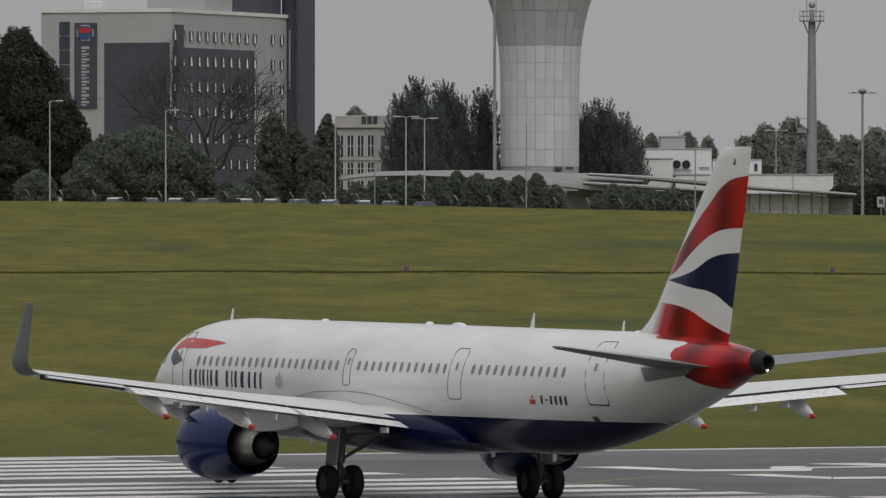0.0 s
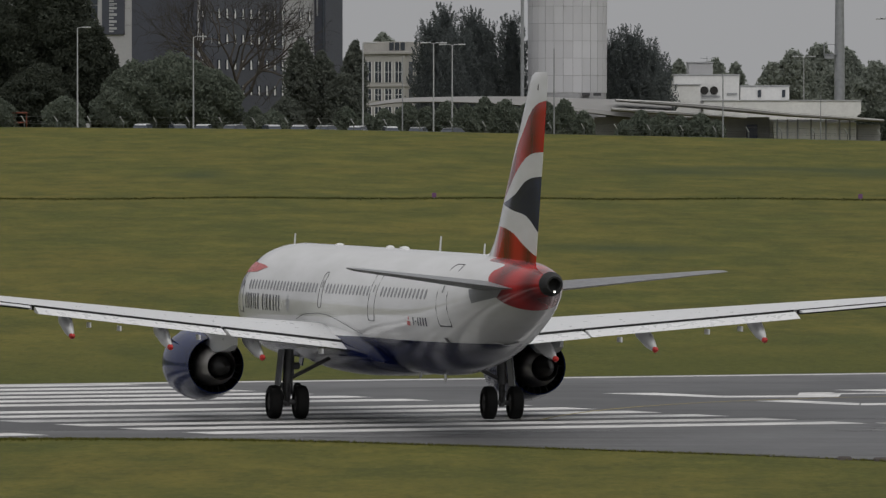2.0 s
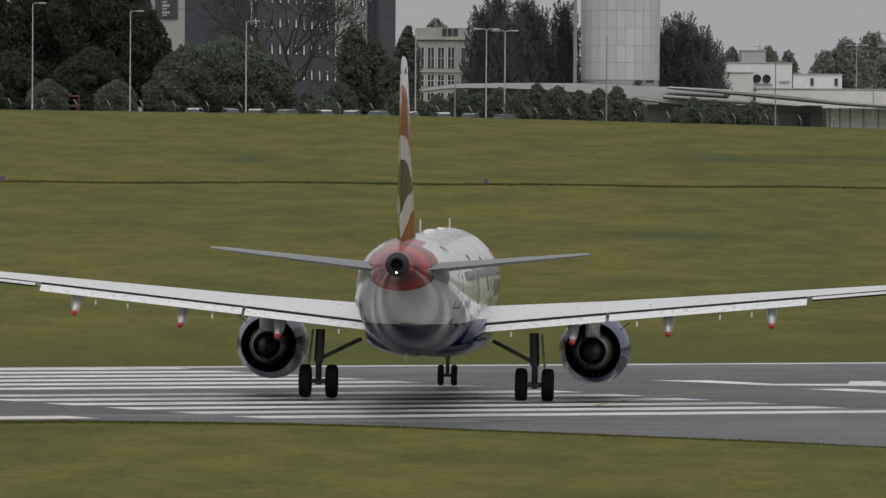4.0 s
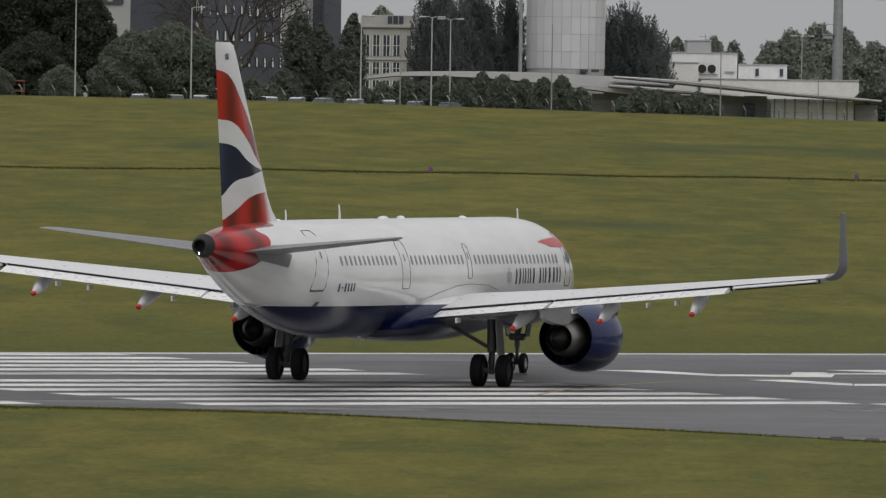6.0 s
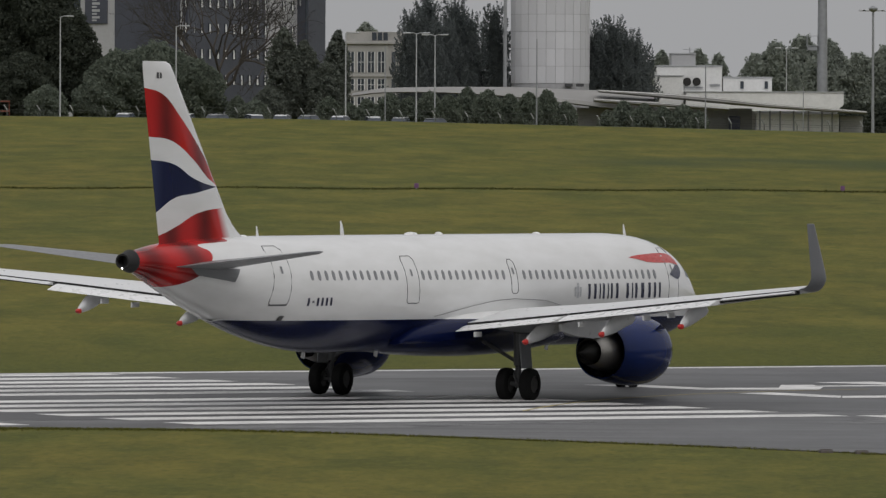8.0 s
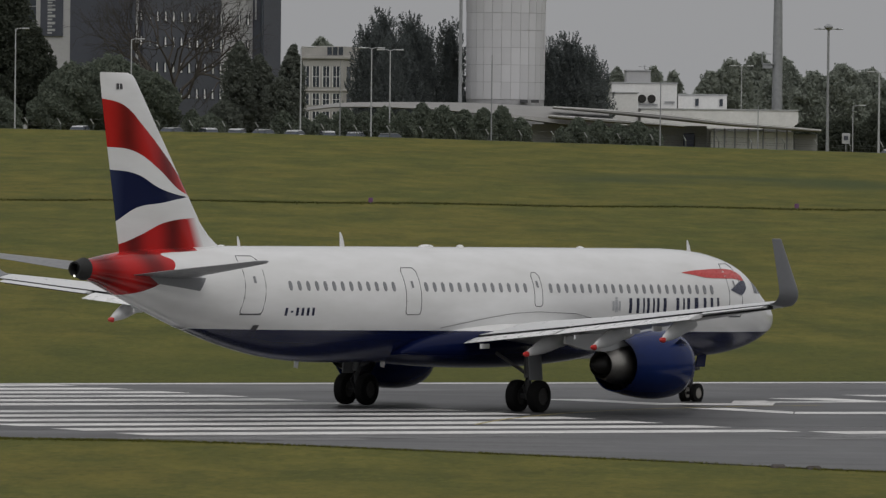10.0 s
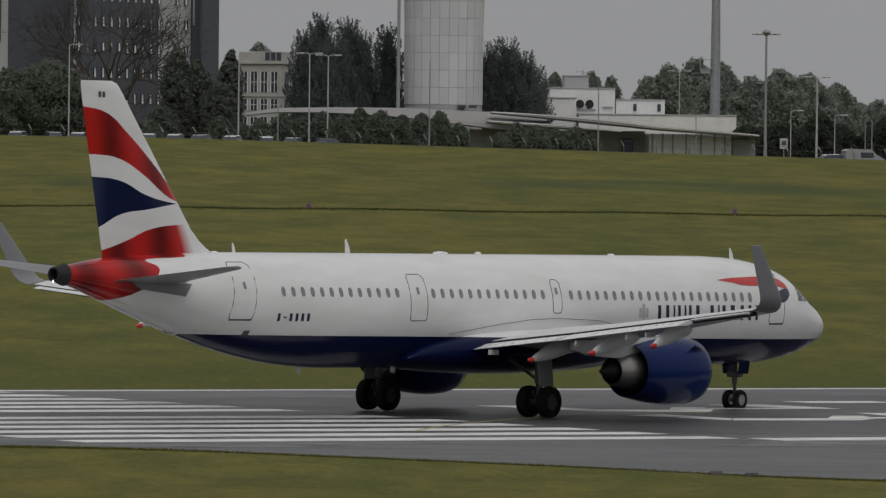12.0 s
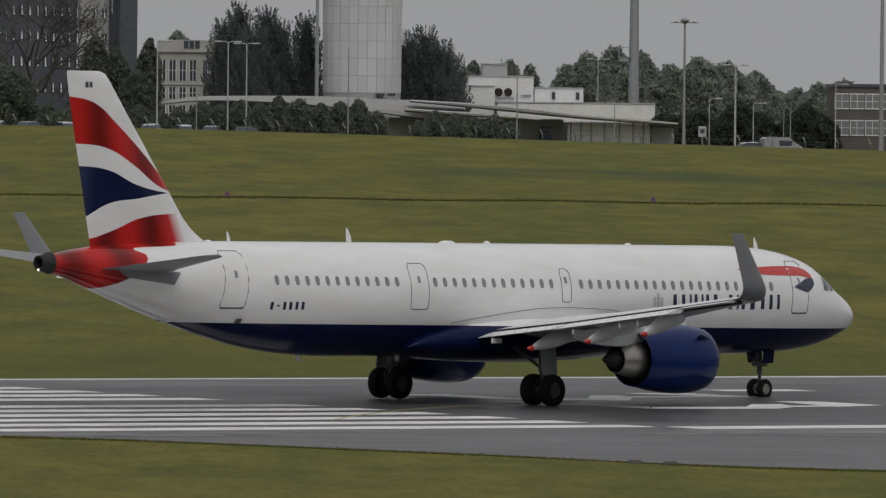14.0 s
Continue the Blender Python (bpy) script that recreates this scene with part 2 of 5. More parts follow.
MAT = dict(
    grass=lawn(), asphalt=asphalt(), rubbered=rubbered(), paint=road_paint(), faded=faded_paint(),
    body=livery("white_blue_red_paint", False), fin=livery("waving_flag_paint", True),
    white=plain("white_gloss", (0.74, 0.74, 0.74), 0.3, vary=0.05, scale=0.5),
    wing=plain("pale_grey_gloss", (0.66, 0.665, 0.67), 0.34, vary=0.05, scale=0.5),
    # grey of wing tips and leg doors; on the tailplane it paints underside shade
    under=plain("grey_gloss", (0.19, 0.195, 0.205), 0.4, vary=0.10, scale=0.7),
    blue=plain("dark_blue_gloss", (0.005, 0.016, 0.085), 0.17, vary=0.12, spec=0.15),
    navy=plain("navy_lettering", (0.010, 0.014, 0.045), 0.3, vary=0.1),
    ink=plain("black_line", (0.06, 0.06, 0.063), 0.5, vary=0.2),
    crest=plain("silver_print", (0.42, 0.43, 0.45), 0.4, vary=0.3, scale=20),
    redpaint=plain("red_paint", (0.50, 0.035, 0.03), 0.3, vary=0.2),
    metal=plain("bare_metal", (0.36, 0.34, 0.31), 0.36, 0.9, vary=0.3),
    dark=plain("sooty_metal", (0.030, 0.028, 0.026), 0.55, 0.4, vary=0.4),
    black=plain("black_void", (0.012, 0.012, 0.012), 0.7, vary=0.3),
    rubber=plain("tyre_rubber", (0.009, 0.009, 0.009), 0.8, vary=0.3, spec=0.15, bump=0.1),
    strut=plain("gear_grey", (0.06, 0.06, 0.062), 0.45, vary=0.4),
    glass=plain("cabin_pane", (0.21, 0.215, 0.225), 0.15, vary=0.2),
    steel=plain("galvanised_steel", (0.30, 0.31, 0.32), 0.5, 0.3, vary=0.2),
    paleps=plain("pale_post", (0.42, 0.43, 0.44), 0.5, vary=0.15),
    concrete=plain("concrete", (0.36, 0.36, 0.35), 0.85, vary=0.2, scale=0.6, bump=0.2),
    panel=plain("white_metal_panel", (0.54, 0.54, 0.555), 0.5, vary=0.07, scale=0.8, each=True),
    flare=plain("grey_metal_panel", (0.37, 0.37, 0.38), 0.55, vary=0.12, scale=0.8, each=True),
    joint=plain("panel_joint", (0.38, 0.38, 0.39), 0.7, vary=0.2),
    render_=plain("white_render", (0.74, 0.74, 0.73), 0.85, vary=0.15, scale=0.5),
    stone=plain("cream_stone", (0.40, 0.39, 0.37), 0.85, vary=0.2, scale=0.6),
    cladding=plain("pale_cladding", (0.42, 0.42, 0.43), 0.6, vary=0.12, scale=0.4),
    slate=plain("dark_cladding", (0.066, 0.072, 0.094), 0.5, vary=0.2, scale=0.4),
    tint=plain("tinted_glazing", (0.05, 0.06, 0.075), 0.2, vary=0.25),
    brick=plain("brown_brick", (0.115, 0.10, 0.093), 0.85, vary=0.2, scale=1.0),
    roof=plain("weathered_roof", (0.27, 0.265, 0.255), 0.7, vary=0.2, scale=0.4),
    bark=plain("bark", (0.07, 0.06, 0.05), 0.9, vary=0.4, bump=0.4),
    # conifer and broad leaf colours are raised to take in the air's haze
    conifer=leaf_material("conifer_needles", (0.105, 0.120, 0.122), (0.155, 0.172, 0.166)),
    leaf=leaf_material("broad_leaves", (0.120, 0.145, 0.115), (0.195, 0.220, 0.170)),
    leaf_mid=leaf_material("grey_leaves", (0.115, 0.130, 0.112), (0.180, 0.196, 0.162)),
    leaf_dark=leaf_material("dark_leaves", (0.046, 0.056, 0.044), (0.092, 0.104, 0.076)),
    # the haze of the distance is put into this paler leaf colour
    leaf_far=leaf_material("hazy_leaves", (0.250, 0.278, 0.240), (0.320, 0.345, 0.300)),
    twig=plain("twigs", (0.055, 0.050, 0.045), 0.9, vary=0.3),
    mesh=plain("fence_wire", (0.14, 0.15, 0.14), 0.6, 0.4, vary=0.2),
    yellow=plain("faded_yellow_paint", (0.34, 0.28, 0.10), 0.6, vary=0.3),
    rust=plain("orange_paint", (0.19, 0.06, 0.035), 0.5, vary=0.25),
    emblem=plain("blue_emblem", (0.04, 0.10, 0.22), 0.4, vary=0.2),
    sign=plain("purple_marker", (0.16, 0.07, 0.17), 0.5, vary=0.2),
)
glow = Nodes("lit_lamp", 0.3)
glow.color((0.9, 0.9, 0.85))
glow.bsdf.inputs["Emission Color"].default_value = (1, 0.97, 0.9, 1)
glow.bsdf.inputs["Emission Strength"].default_value = 3.0
MAT["glow"] = glow.mat


# ---- building tools ----
def finish(bm, name, smooth=False):
    bmesh.ops.recalc_face_normals(bm, faces=bm.faces[:])
    me = bpy.data.meshes.new(name)
    bm.to_mesh(me)
    bm.free()
    if smooth:
        me.shade_smooth()
        me.set_sharp_from_angle(angle=radians(38))
    return me


def thing(name, label, category, where=None, group="", kind=""):
    ob = new(name)
    ob.empty_display_size = 0.5
    if where is not None:
        ob.matrix_basis = where
    return tagged(ob, label, category, group, kind)


def part(name, bm, material, parent, label="", smooth=False):
    ob = new(name, finish(bm, name, smooth))
    for m in material if isinstance(material, (list, tuple)) else [material]:
        ob.data.materials.append(MAT[m])
    ob.parent = parent
    return tagged(ob, label)


def share(ob, parent, m, name=""):
    """Another object on the same mesh."""
    o = new(name or ob.name.split(".")[0], ob.data)
    o.parent, o.matrix_basis = parent, m
    return o


def box(bm, x0, x1, y0, y1, z0, z1, bevel=0.0, m=None, mat=0):
    v = bmesh.ops.create_cube(bm, size=1)["verts"]
    bmesh.ops.transform(bm, verts=v, matrix=Matrix.Translation(((x0 + x1) / 2, (y0 + y1) / 2, (z0 + z1) / 2)) @ Matrix.Diagonal((x1 - x0, y1 - y0, z1 - z0, 1)))
    faces = {f for a in v for f in a.link_faces}
    if bevel:
        out = bmesh.ops.bevel(bm, geom=list({e for a in v for e in a.link_edges}), offset=bevel, segments=1, affect="EDGES")
        faces = set(out["faces"]) | {f for f in faces if f.is_valid}
        v = list({a for f in faces for a in f.verts})
    for f in faces:
        f.material_index = mat
    if m is not None:
        bmesh.ops.transform(bm, verts=v, matrix=m)
    return bm


def loft(bm, rings, caps=True, mat=0, closed=True):
    """Skin over rings of equal length."""
    rows = [[bm.verts.new(p) for p in r] for r in rings]
    n = len(rows[0])
    for a, b in zip(rows, rows[1:]):
        for i in range(n if closed else n - 1):
            j = (i + 1) % n
            bm.faces.new((a[i], a[j], b[j], b[i])).material_index = mat
    if caps and closed:
        bm.faces.new(rows[0]).material_index = mat
        bm.faces.new(rows[-1]).material_index = mat
    return bm


def tube(bm, points, radii, n=10, mat=0):
    """A round bar along points."""
    pts = [Vector(p) for p in points]
    if not isinstance(radii, (list, tuple)):
        radii = [radii] * len(pts)
    rings = []
    for i, p in enumerate(pts):
        d = (pts[min(i + 1, len(pts) - 1)] - pts[max(i - 1, 0)]).normalized()
        a = d.orthogonal().normalized()
        if abs(d.z) < 0.9:
            a = d.cross(Vector((0, 0, 1))).normalized()
        b = d.cross(a)
        rings.append([p + (a * math.cos(t) + b * math.sin(t)) * radii[i] for t in np.linspace(0, math.tau, n, endpoint=False)])
    return loft(bm, rings, mat=mat)


def spin(bm, profile, axis="Z", n=32, centre=(0, 0, 0), mat=0, caps=False):
    """A turned shape; profile: (along, radius)."""
    rings = []
    for a, r in profile:
        ring = []
        for t in np.linspace(0, math.tau, n, endpoint=False):
            c, s = r * math.cos(t), r * math.sin(t)
            q = {"Z": (c, s, a), "X": (a, c, s), "Y": (c, a, s)}[axis]
            ring.append(Vector(q) + Vector(centre))
        rings.append(ring)
    return loft(bm, rings, caps, mat)


def easy(x, xs, ys):
    """Monotone smooth interpolation."""
    xs, ys = np.asarray(xs, float), np.asarray(ys, float)
    h, d = np.diff(xs), np.diff(ys) / np.diff(xs)
    m = np.concatenate(([d[0]], [0 if a * b <= 0 else 2 * a * b / (a + b) for a, b in zip(d, d[1:])], [d[-1]]))
    i = int(np.clip(np.searchsorted(xs, x) - 1, 0, len(h) - 1))
    t = float(np.clip((x - xs[i]) / h[i], 0, 1))
    return (2 * t**3 - 3 * t**2 + 1) * ys[i] + (t**3 - 2 * t**2 + t) * h[i] * m[i] + (-2 * t**3 + 3 * t**2) * ys[i + 1] + (t**3 - t**2) * h[i] * m[i + 1]


# ---- ground ----


def base_z(x, y):
    return SLOPE_X * x + SLOPE_Y * (y - 200)


def across(x, y):
    return -ALONG[1] * x + ALONG[0] * y


def ground_z(x, y):
    """Level runway strip, a field that climbs to a crest, and a shelf beyond it."""
    z = base_z(x, y)
    q0 = FAR_EDGE + 4
    qc = max(across(x, CREST), q0 + 100)
    t = min(max((across(x, y) - q0) / (qc - q0), 0), 1)
    xx = min(max(x, -250), 250)
    top = 10.55 + RISE * xx - (0.027 if xx > -12 else 0.014) * xx + (0.156 if xx <= -12 else 0)
    if y > CREST:
        w = min((y - CREST) / 15, 1)
        return top - 0.95 * w
    return z + (top - z) * (0.75 * t + 0.25 * t * t)


def runway_xy(a, q):
    return (a * ALONG[0] - q * ALONG[1], a * ALONG[1] + q * ALONG[0])


def build_ground():
    bm = bmesh.new()
    xs = [-4500, -2000, -900, -450, -250] + list(range(-180, 181, 6)) + [250, 450, 900, 2000, 4500]
    ys = [-600, -200, 0, 100, 180] + list(range(220, 420, 5)) + list(range(420, 940, 20)) + [940, 950, 955, 960, 965, 970, 975, 985, 1000, 1050, 1150, 1400, 2000, 3200, 4900]
    grid = [[bm.verts.new((x, y, ground_z(x, y))) for x in xs] for y in ys]
    for r0, r1 in zip(grid, grid[1:]):
        for i in range(len(xs) - 1):
            bm.faces.new((r0[i], r0[i + 1], r1[i + 1], r1[i]))
    g = new("ground", finish(bm, "ground", True))
    g.data.materials.append(MAT["grass"])
    tagged(g, "wide mown grass field rising to a low crest", "grass", kind="structure")


def flat_patch(name, outline, lift, material, label, category):
    """A thin slab on the runway plane; outline in runway coordinates."""
    bm = bmesh.new()
    top = [bm.verts.new((*runway_xy(a, q), base_z(*runway_xy(a, q)) + lift)) for a, q in outline]
    low = [bm.verts.new(v.co - Vector((0, 0, lift + 0.3))) for v in top]
    bm.faces.new(top)
    for i in range(len(top)):
        j = (i + 1) % len(top)
        bm.faces.new((top[i], low[i], low[j], top[j]))
    ob = new(name, finish(bm, name))
    ob.data.materials.append(MAT[material])
    return tagged(ob, label, category, kind="structure")


def near_edge(a):
    """The pavement's curved edge on the side of the turn-off."""
    return easy(a, [50, 120, 137.5, 141.7, 145.1, 147.8, 150.2, 151.8, 152.8, 156.4, 162, 172, 190, 400], [252.2, 252.0, 251.2, 249.1, 246.0, 239.8, 233.0, 227.8, 222.5, 216.8, 207, 193, 178, 172])


def build_runway():
    aa = [-900, 0, 60, 110] + [120 + 1.2 * i for i in range(75)] + [230, 260, 320, 400]
    outline = [(a, near_edge(max(a, 50))) for a in aa] + [(1500, 168), (1500, FAR_EDGE), (-900, FAR_EDGE)]
    flat_patch("runway", outline, 0.03, "asphalt", "grey grooved asphalt runway with worn paint", "runway")
    cuts = [-900, 0] + list(range(100, 300, 20)) + [400, 900, 1500]
    flat_patch("runway_centre", [(a, 256.0 + 0.5 * math.sin(a)) for a in cuts] + [(a, 294.5 + 0.8 * math.sin(a * 0.7)) for a in reversed(cuts)], 0.034, "rubbered", "darker rubber-stained middle of the runway", "runway")
    marks = thing("runway_marking", "worn white threshold stripes and lines on asphalt", "marking", kind="structure")

    def stroke(name, pts, material="paint"):
        bm = bmesh.new()
        top = [bm.verts.new((*runway_xy(a, q), base_z(*runway_xy(a, q)) + 0.038)) for a, q in pts]
        low = [bm.verts.new(v.co - Vector((0, 0, 0.005))) for v in top]
        bm.faces.new(top)
        for i in range(len(top)):
            j = (i + 1) % len(top)
            bm.faces.new((top[i], low[i], low[j], top[j]))
        part(name, bm, material, marks)

    def rect(name, a0, a1, q0, q1, material="paint"):
        n = max(1, int((a1 - a0) / 40))
        cuts = [a0 + (a1 - a0) * i / n for i in range(n + 1)]
        stroke(name, [(a, q0) for a in cuts] + [(a, q1) for a in reversed(cuts)], material)

    for i in range(12):
        q = 252.4 + 4.30 * i + (2.6 if i > 5 else 0)
        rect("stripe", 145.9, 171.7, q - 1.08, q + 1.08)
    rect("edge_line", -900, 1500, FAR_EDGE - 1.9, FAR_EDGE - 0.8)
    rect("edge_line", 172.2, 1500, 249.3, 251.6)
    rect("edge_line", -900, 140.5, 252.8, 255.1)
    for i in range(9):
        q = 244.6 + 0.52 * i
        rect("worn_band", 166.5 + 0.55 * i + 0.8 * math.sin(i * 2.3), 260, q, q + 0.40, "faded")
    for i in range(6):
        q = 249.2 - 0.55 * i
        rect("worn_band", 141.5 + 1.1 * i, 160 - 1.7 * i + 2 * math.sin(i * 1.9), q, q + 0.38, "faded")
    for pts in ([(182.4, 284.8), (184.6, 284.5), (184.8, 280.0), (183.5, 278.3)], [(183.5, 278.3), (184.7, 280.1), (187.6, 279.5), (188.0, 277.1)],
                [(187.6, 279.3), (189.8, 282.4), (191.1, 282.2), (190.1, 280.0), (188.0, 277.1)], [(190.1, 281.2), (196.0, 280.9), (196.0, 280.0), (190.0, 280.1)],
                [(193.0, 284.8), (195.8, 285.0), (196.1, 280.9), (194.2, 281.0)], [(182.3, 274.2), (184.1, 274.5), (184.4, 270.4), (183.0, 268.4)],
                [(183.0, 268.3), (184.4, 270.3), (188.2, 269.8), (188.4, 267.7)], [(188.2, 269.7), (190.4, 272.5), (191.6, 272.3), (190.4, 269.6), (188.4, 267.8)],
                [(190.5, 270.6), (192.2, 270.6), (192.0, 269.5), (190.4, 269.5)], [(193.4, 275.3), (195.1, 275.0), (195.0, 270.6), (192.0, 269.2)],
                [(199.0, 288.4), (203.2, 288.2), (203.3, 286.4), (199.2, 286.6)], [(199.4, 273.8), (206.0, 273.6), (206.0, 271.6), (199.4, 271.9)]):
        stroke("numeral_stroke", pts)
    # the faded turn-off line curving across the stripes
    turn_line = thing("turn_line", "thin faded yellow guide line curving onto the runway", "marking", kind="structure")
    pts = [(163.5 + 26.5 * t, 259.2 + 17.5 * t * (1.85 - 0.85 * t)) for t in np.linspace(0, 1, 17)]
    for (a0, q0), (a1, q1) in zip(pts, pts[1:]):
        bm = bmesh.new()
        v = [bm.verts.new((*runway_xy(a, q), base_z(*runway_xy(a, q)) + 0.043)) for a, q in ((a0, q0 - 0.12), (a1, q1 - 0.12), (a1, q1 + 0.12), (a0, q0 + 0.12))]
        bm.faces.new(v)
        part("line_piece", bm, "yellow", turn_line)


build_ground()
build_runway()


# ---- the airliner: forward x, left y, up z, on the ground under its main wheels ----
FUS = dict(
    s=[-0.28, -0.17, 0.12, 0.66, 1.42, 2.28, 3.14, 4.2, 5.5, 7.5, 29.5, 31.5, 33.5, 35.5, 37.5, 39.5, 41.2, 42.6, 43.6, 44.25, 44.5],
    top=[3.14, 3.40, 3.67, 4.00, 4.36, 4.90, 5.33, 5.60, 5.78, 5.88, 5.90, 5.90, 5.90, 5.90, 5.88, 5.83, 5.74, 5.60, 5.46, 5.34, 5.26],
    low=[3.12, 2.90, 2.69, 2.48, 2.25, 2.05, 1.92, 1.82, 1.76, 1.74, 1.74, 1.80, 1.99, 2.34, 2.82, 3.38, 3.90, 4.34, 4.64, 4.80, 4.88],
    half=[0.01, 0.26, 0.50, 0.79, 1.10, 1.38, 1.58, 1.76, 1.90, 1.975, 1.975, 1.97, 1.94, 1.84, 1.67, 1.41, 1.09, 0.78, 0.53, 0.34, 0.25],
)


def fus(s):
    return tuple(float(easy(s, FUS["s"], FUS[k])) for k in ("top", "low", "half"))


def skin_y(s, z):
    """Half width of the fuselage at a height."""
    top, low, half = fus(s)
    mid = (top + low) / 2
    return half * math.sqrt(max(0, 1 - ((z - mid) / (top - mid)) ** 2))


def skin_point(s, z, side, lift=0.0):
    y = skin_y(s, z)
    top, low, half = fus(s)
    mid, b = (top + low) / 2, (top - low) / 2
    nrm = Vector((0, y / half**2, (z - mid) / b**2)).normalized()
    return Vector((MAIN - s, side * (y + nrm.y * lift), z + nrm.z * lift))


def skin_patch(bm, side, corners, lift=0.008, nu=2, nz=4, mat=0):
    """A sheet on the skin between four corners (s, z): low aft, low fore, top fore, top aft."""
    c = [Vector((a, b, 0)) for a, b in corners]
    rows = []
    for j in range(nz + 1):
        v = j / nz
        rows.append([bm.verts.new(skin_point(p.x, p.y, side, lift)) for p in (c[0].lerp(c[1], i / nu).lerp(c[3].lerp(c[2], i / nu), v) for i in range(nu + 1))])
    for a, b in zip(rows, rows[1:]):
        for i in range(nu):
            bm.faces.new((a[i], a[i + 1], b[i + 1], b[i])).material_index = mat


def skin_line(bm, side, pts, width=0.035, lift=0.018):
    """A painted or recessed line along (s, z) points on the skin."""
    tube(bm, [skin_point(s, z, side, lift - width / 2) for s, z in pts], width / 2, 5)


def wing_section(s0, s1, z, y, thick, n=9, twist=0.0):
    """An aerofoil ring at y from leading s0 to trailing s1."""
    prof = [0.0, 0.02, 0.08, 0.2, 0.38, 0.6, 0.82, 1.0]
    half = [0.0, 0.22, 0.40, 0.5, 0.48, 0.34, 0.16, 0.02]
    c = s1 - s0
    up = [(s0 + c * p, z + thick * h * 1.1 - twist * p) for p, h in zip(prof, half)]
    dn = [(s0 + c * p, z - thick * h * 0.9 - twist * p) for p, h in zip(prof, half)]
    return [Vector((MAIN - s, y, zz)) for s, zz in up + dn[:0:-1]]


def wing_le(y):
    return float(np.interp(y, [1.2, 2.4, 17.0], [15.9, 16.9, 25.3]))


def wing_te(y):
    return float(np.interp(y, [1.2, 6.4, 17.0], [23.5, 23.9, 26.7]))


def wing_z(y):
    return 2.72 + 0.106 * (y - 1.9)


def build_wheel(parent, x, y, r, w, rim):
    bm = bmesh.new()
    spin(bm, [(-w / 2, r * 0.55), (-w / 2, r * 0.82), (-w * 0.38, r * 0.96), (-w * 0.15, r), (w * 0.15, r), (w * 0.38, r * 0.96), (w / 2, r * 0.82), (w / 2, r * 0.55)], "Y", 28)
    wheel = part("wheel", bm, "rubber", parent, "black rubber tyre", True)
    wheel.matrix_basis = pose(x, y, r)
    bm = bmesh.new()
    spin(bm, [(-w * 0.40, r * 0.57), (-w * 0.46, r * 0.5), (-w * 0.2, r * 0.42), (-w * 0.3, r * 0.2), (-w * 0.42, r * 0.12), (w * 0.42, r * 0.12), (w * 0.3, r * 0.2), (w * 0.2, r * 0.42), (w * 0.46, r * 0.5), (w * 0.40, r * 0.57)], "Y", 20, caps=True)
    part("rim", bm, rim, wheel, "", True)
    return wheel


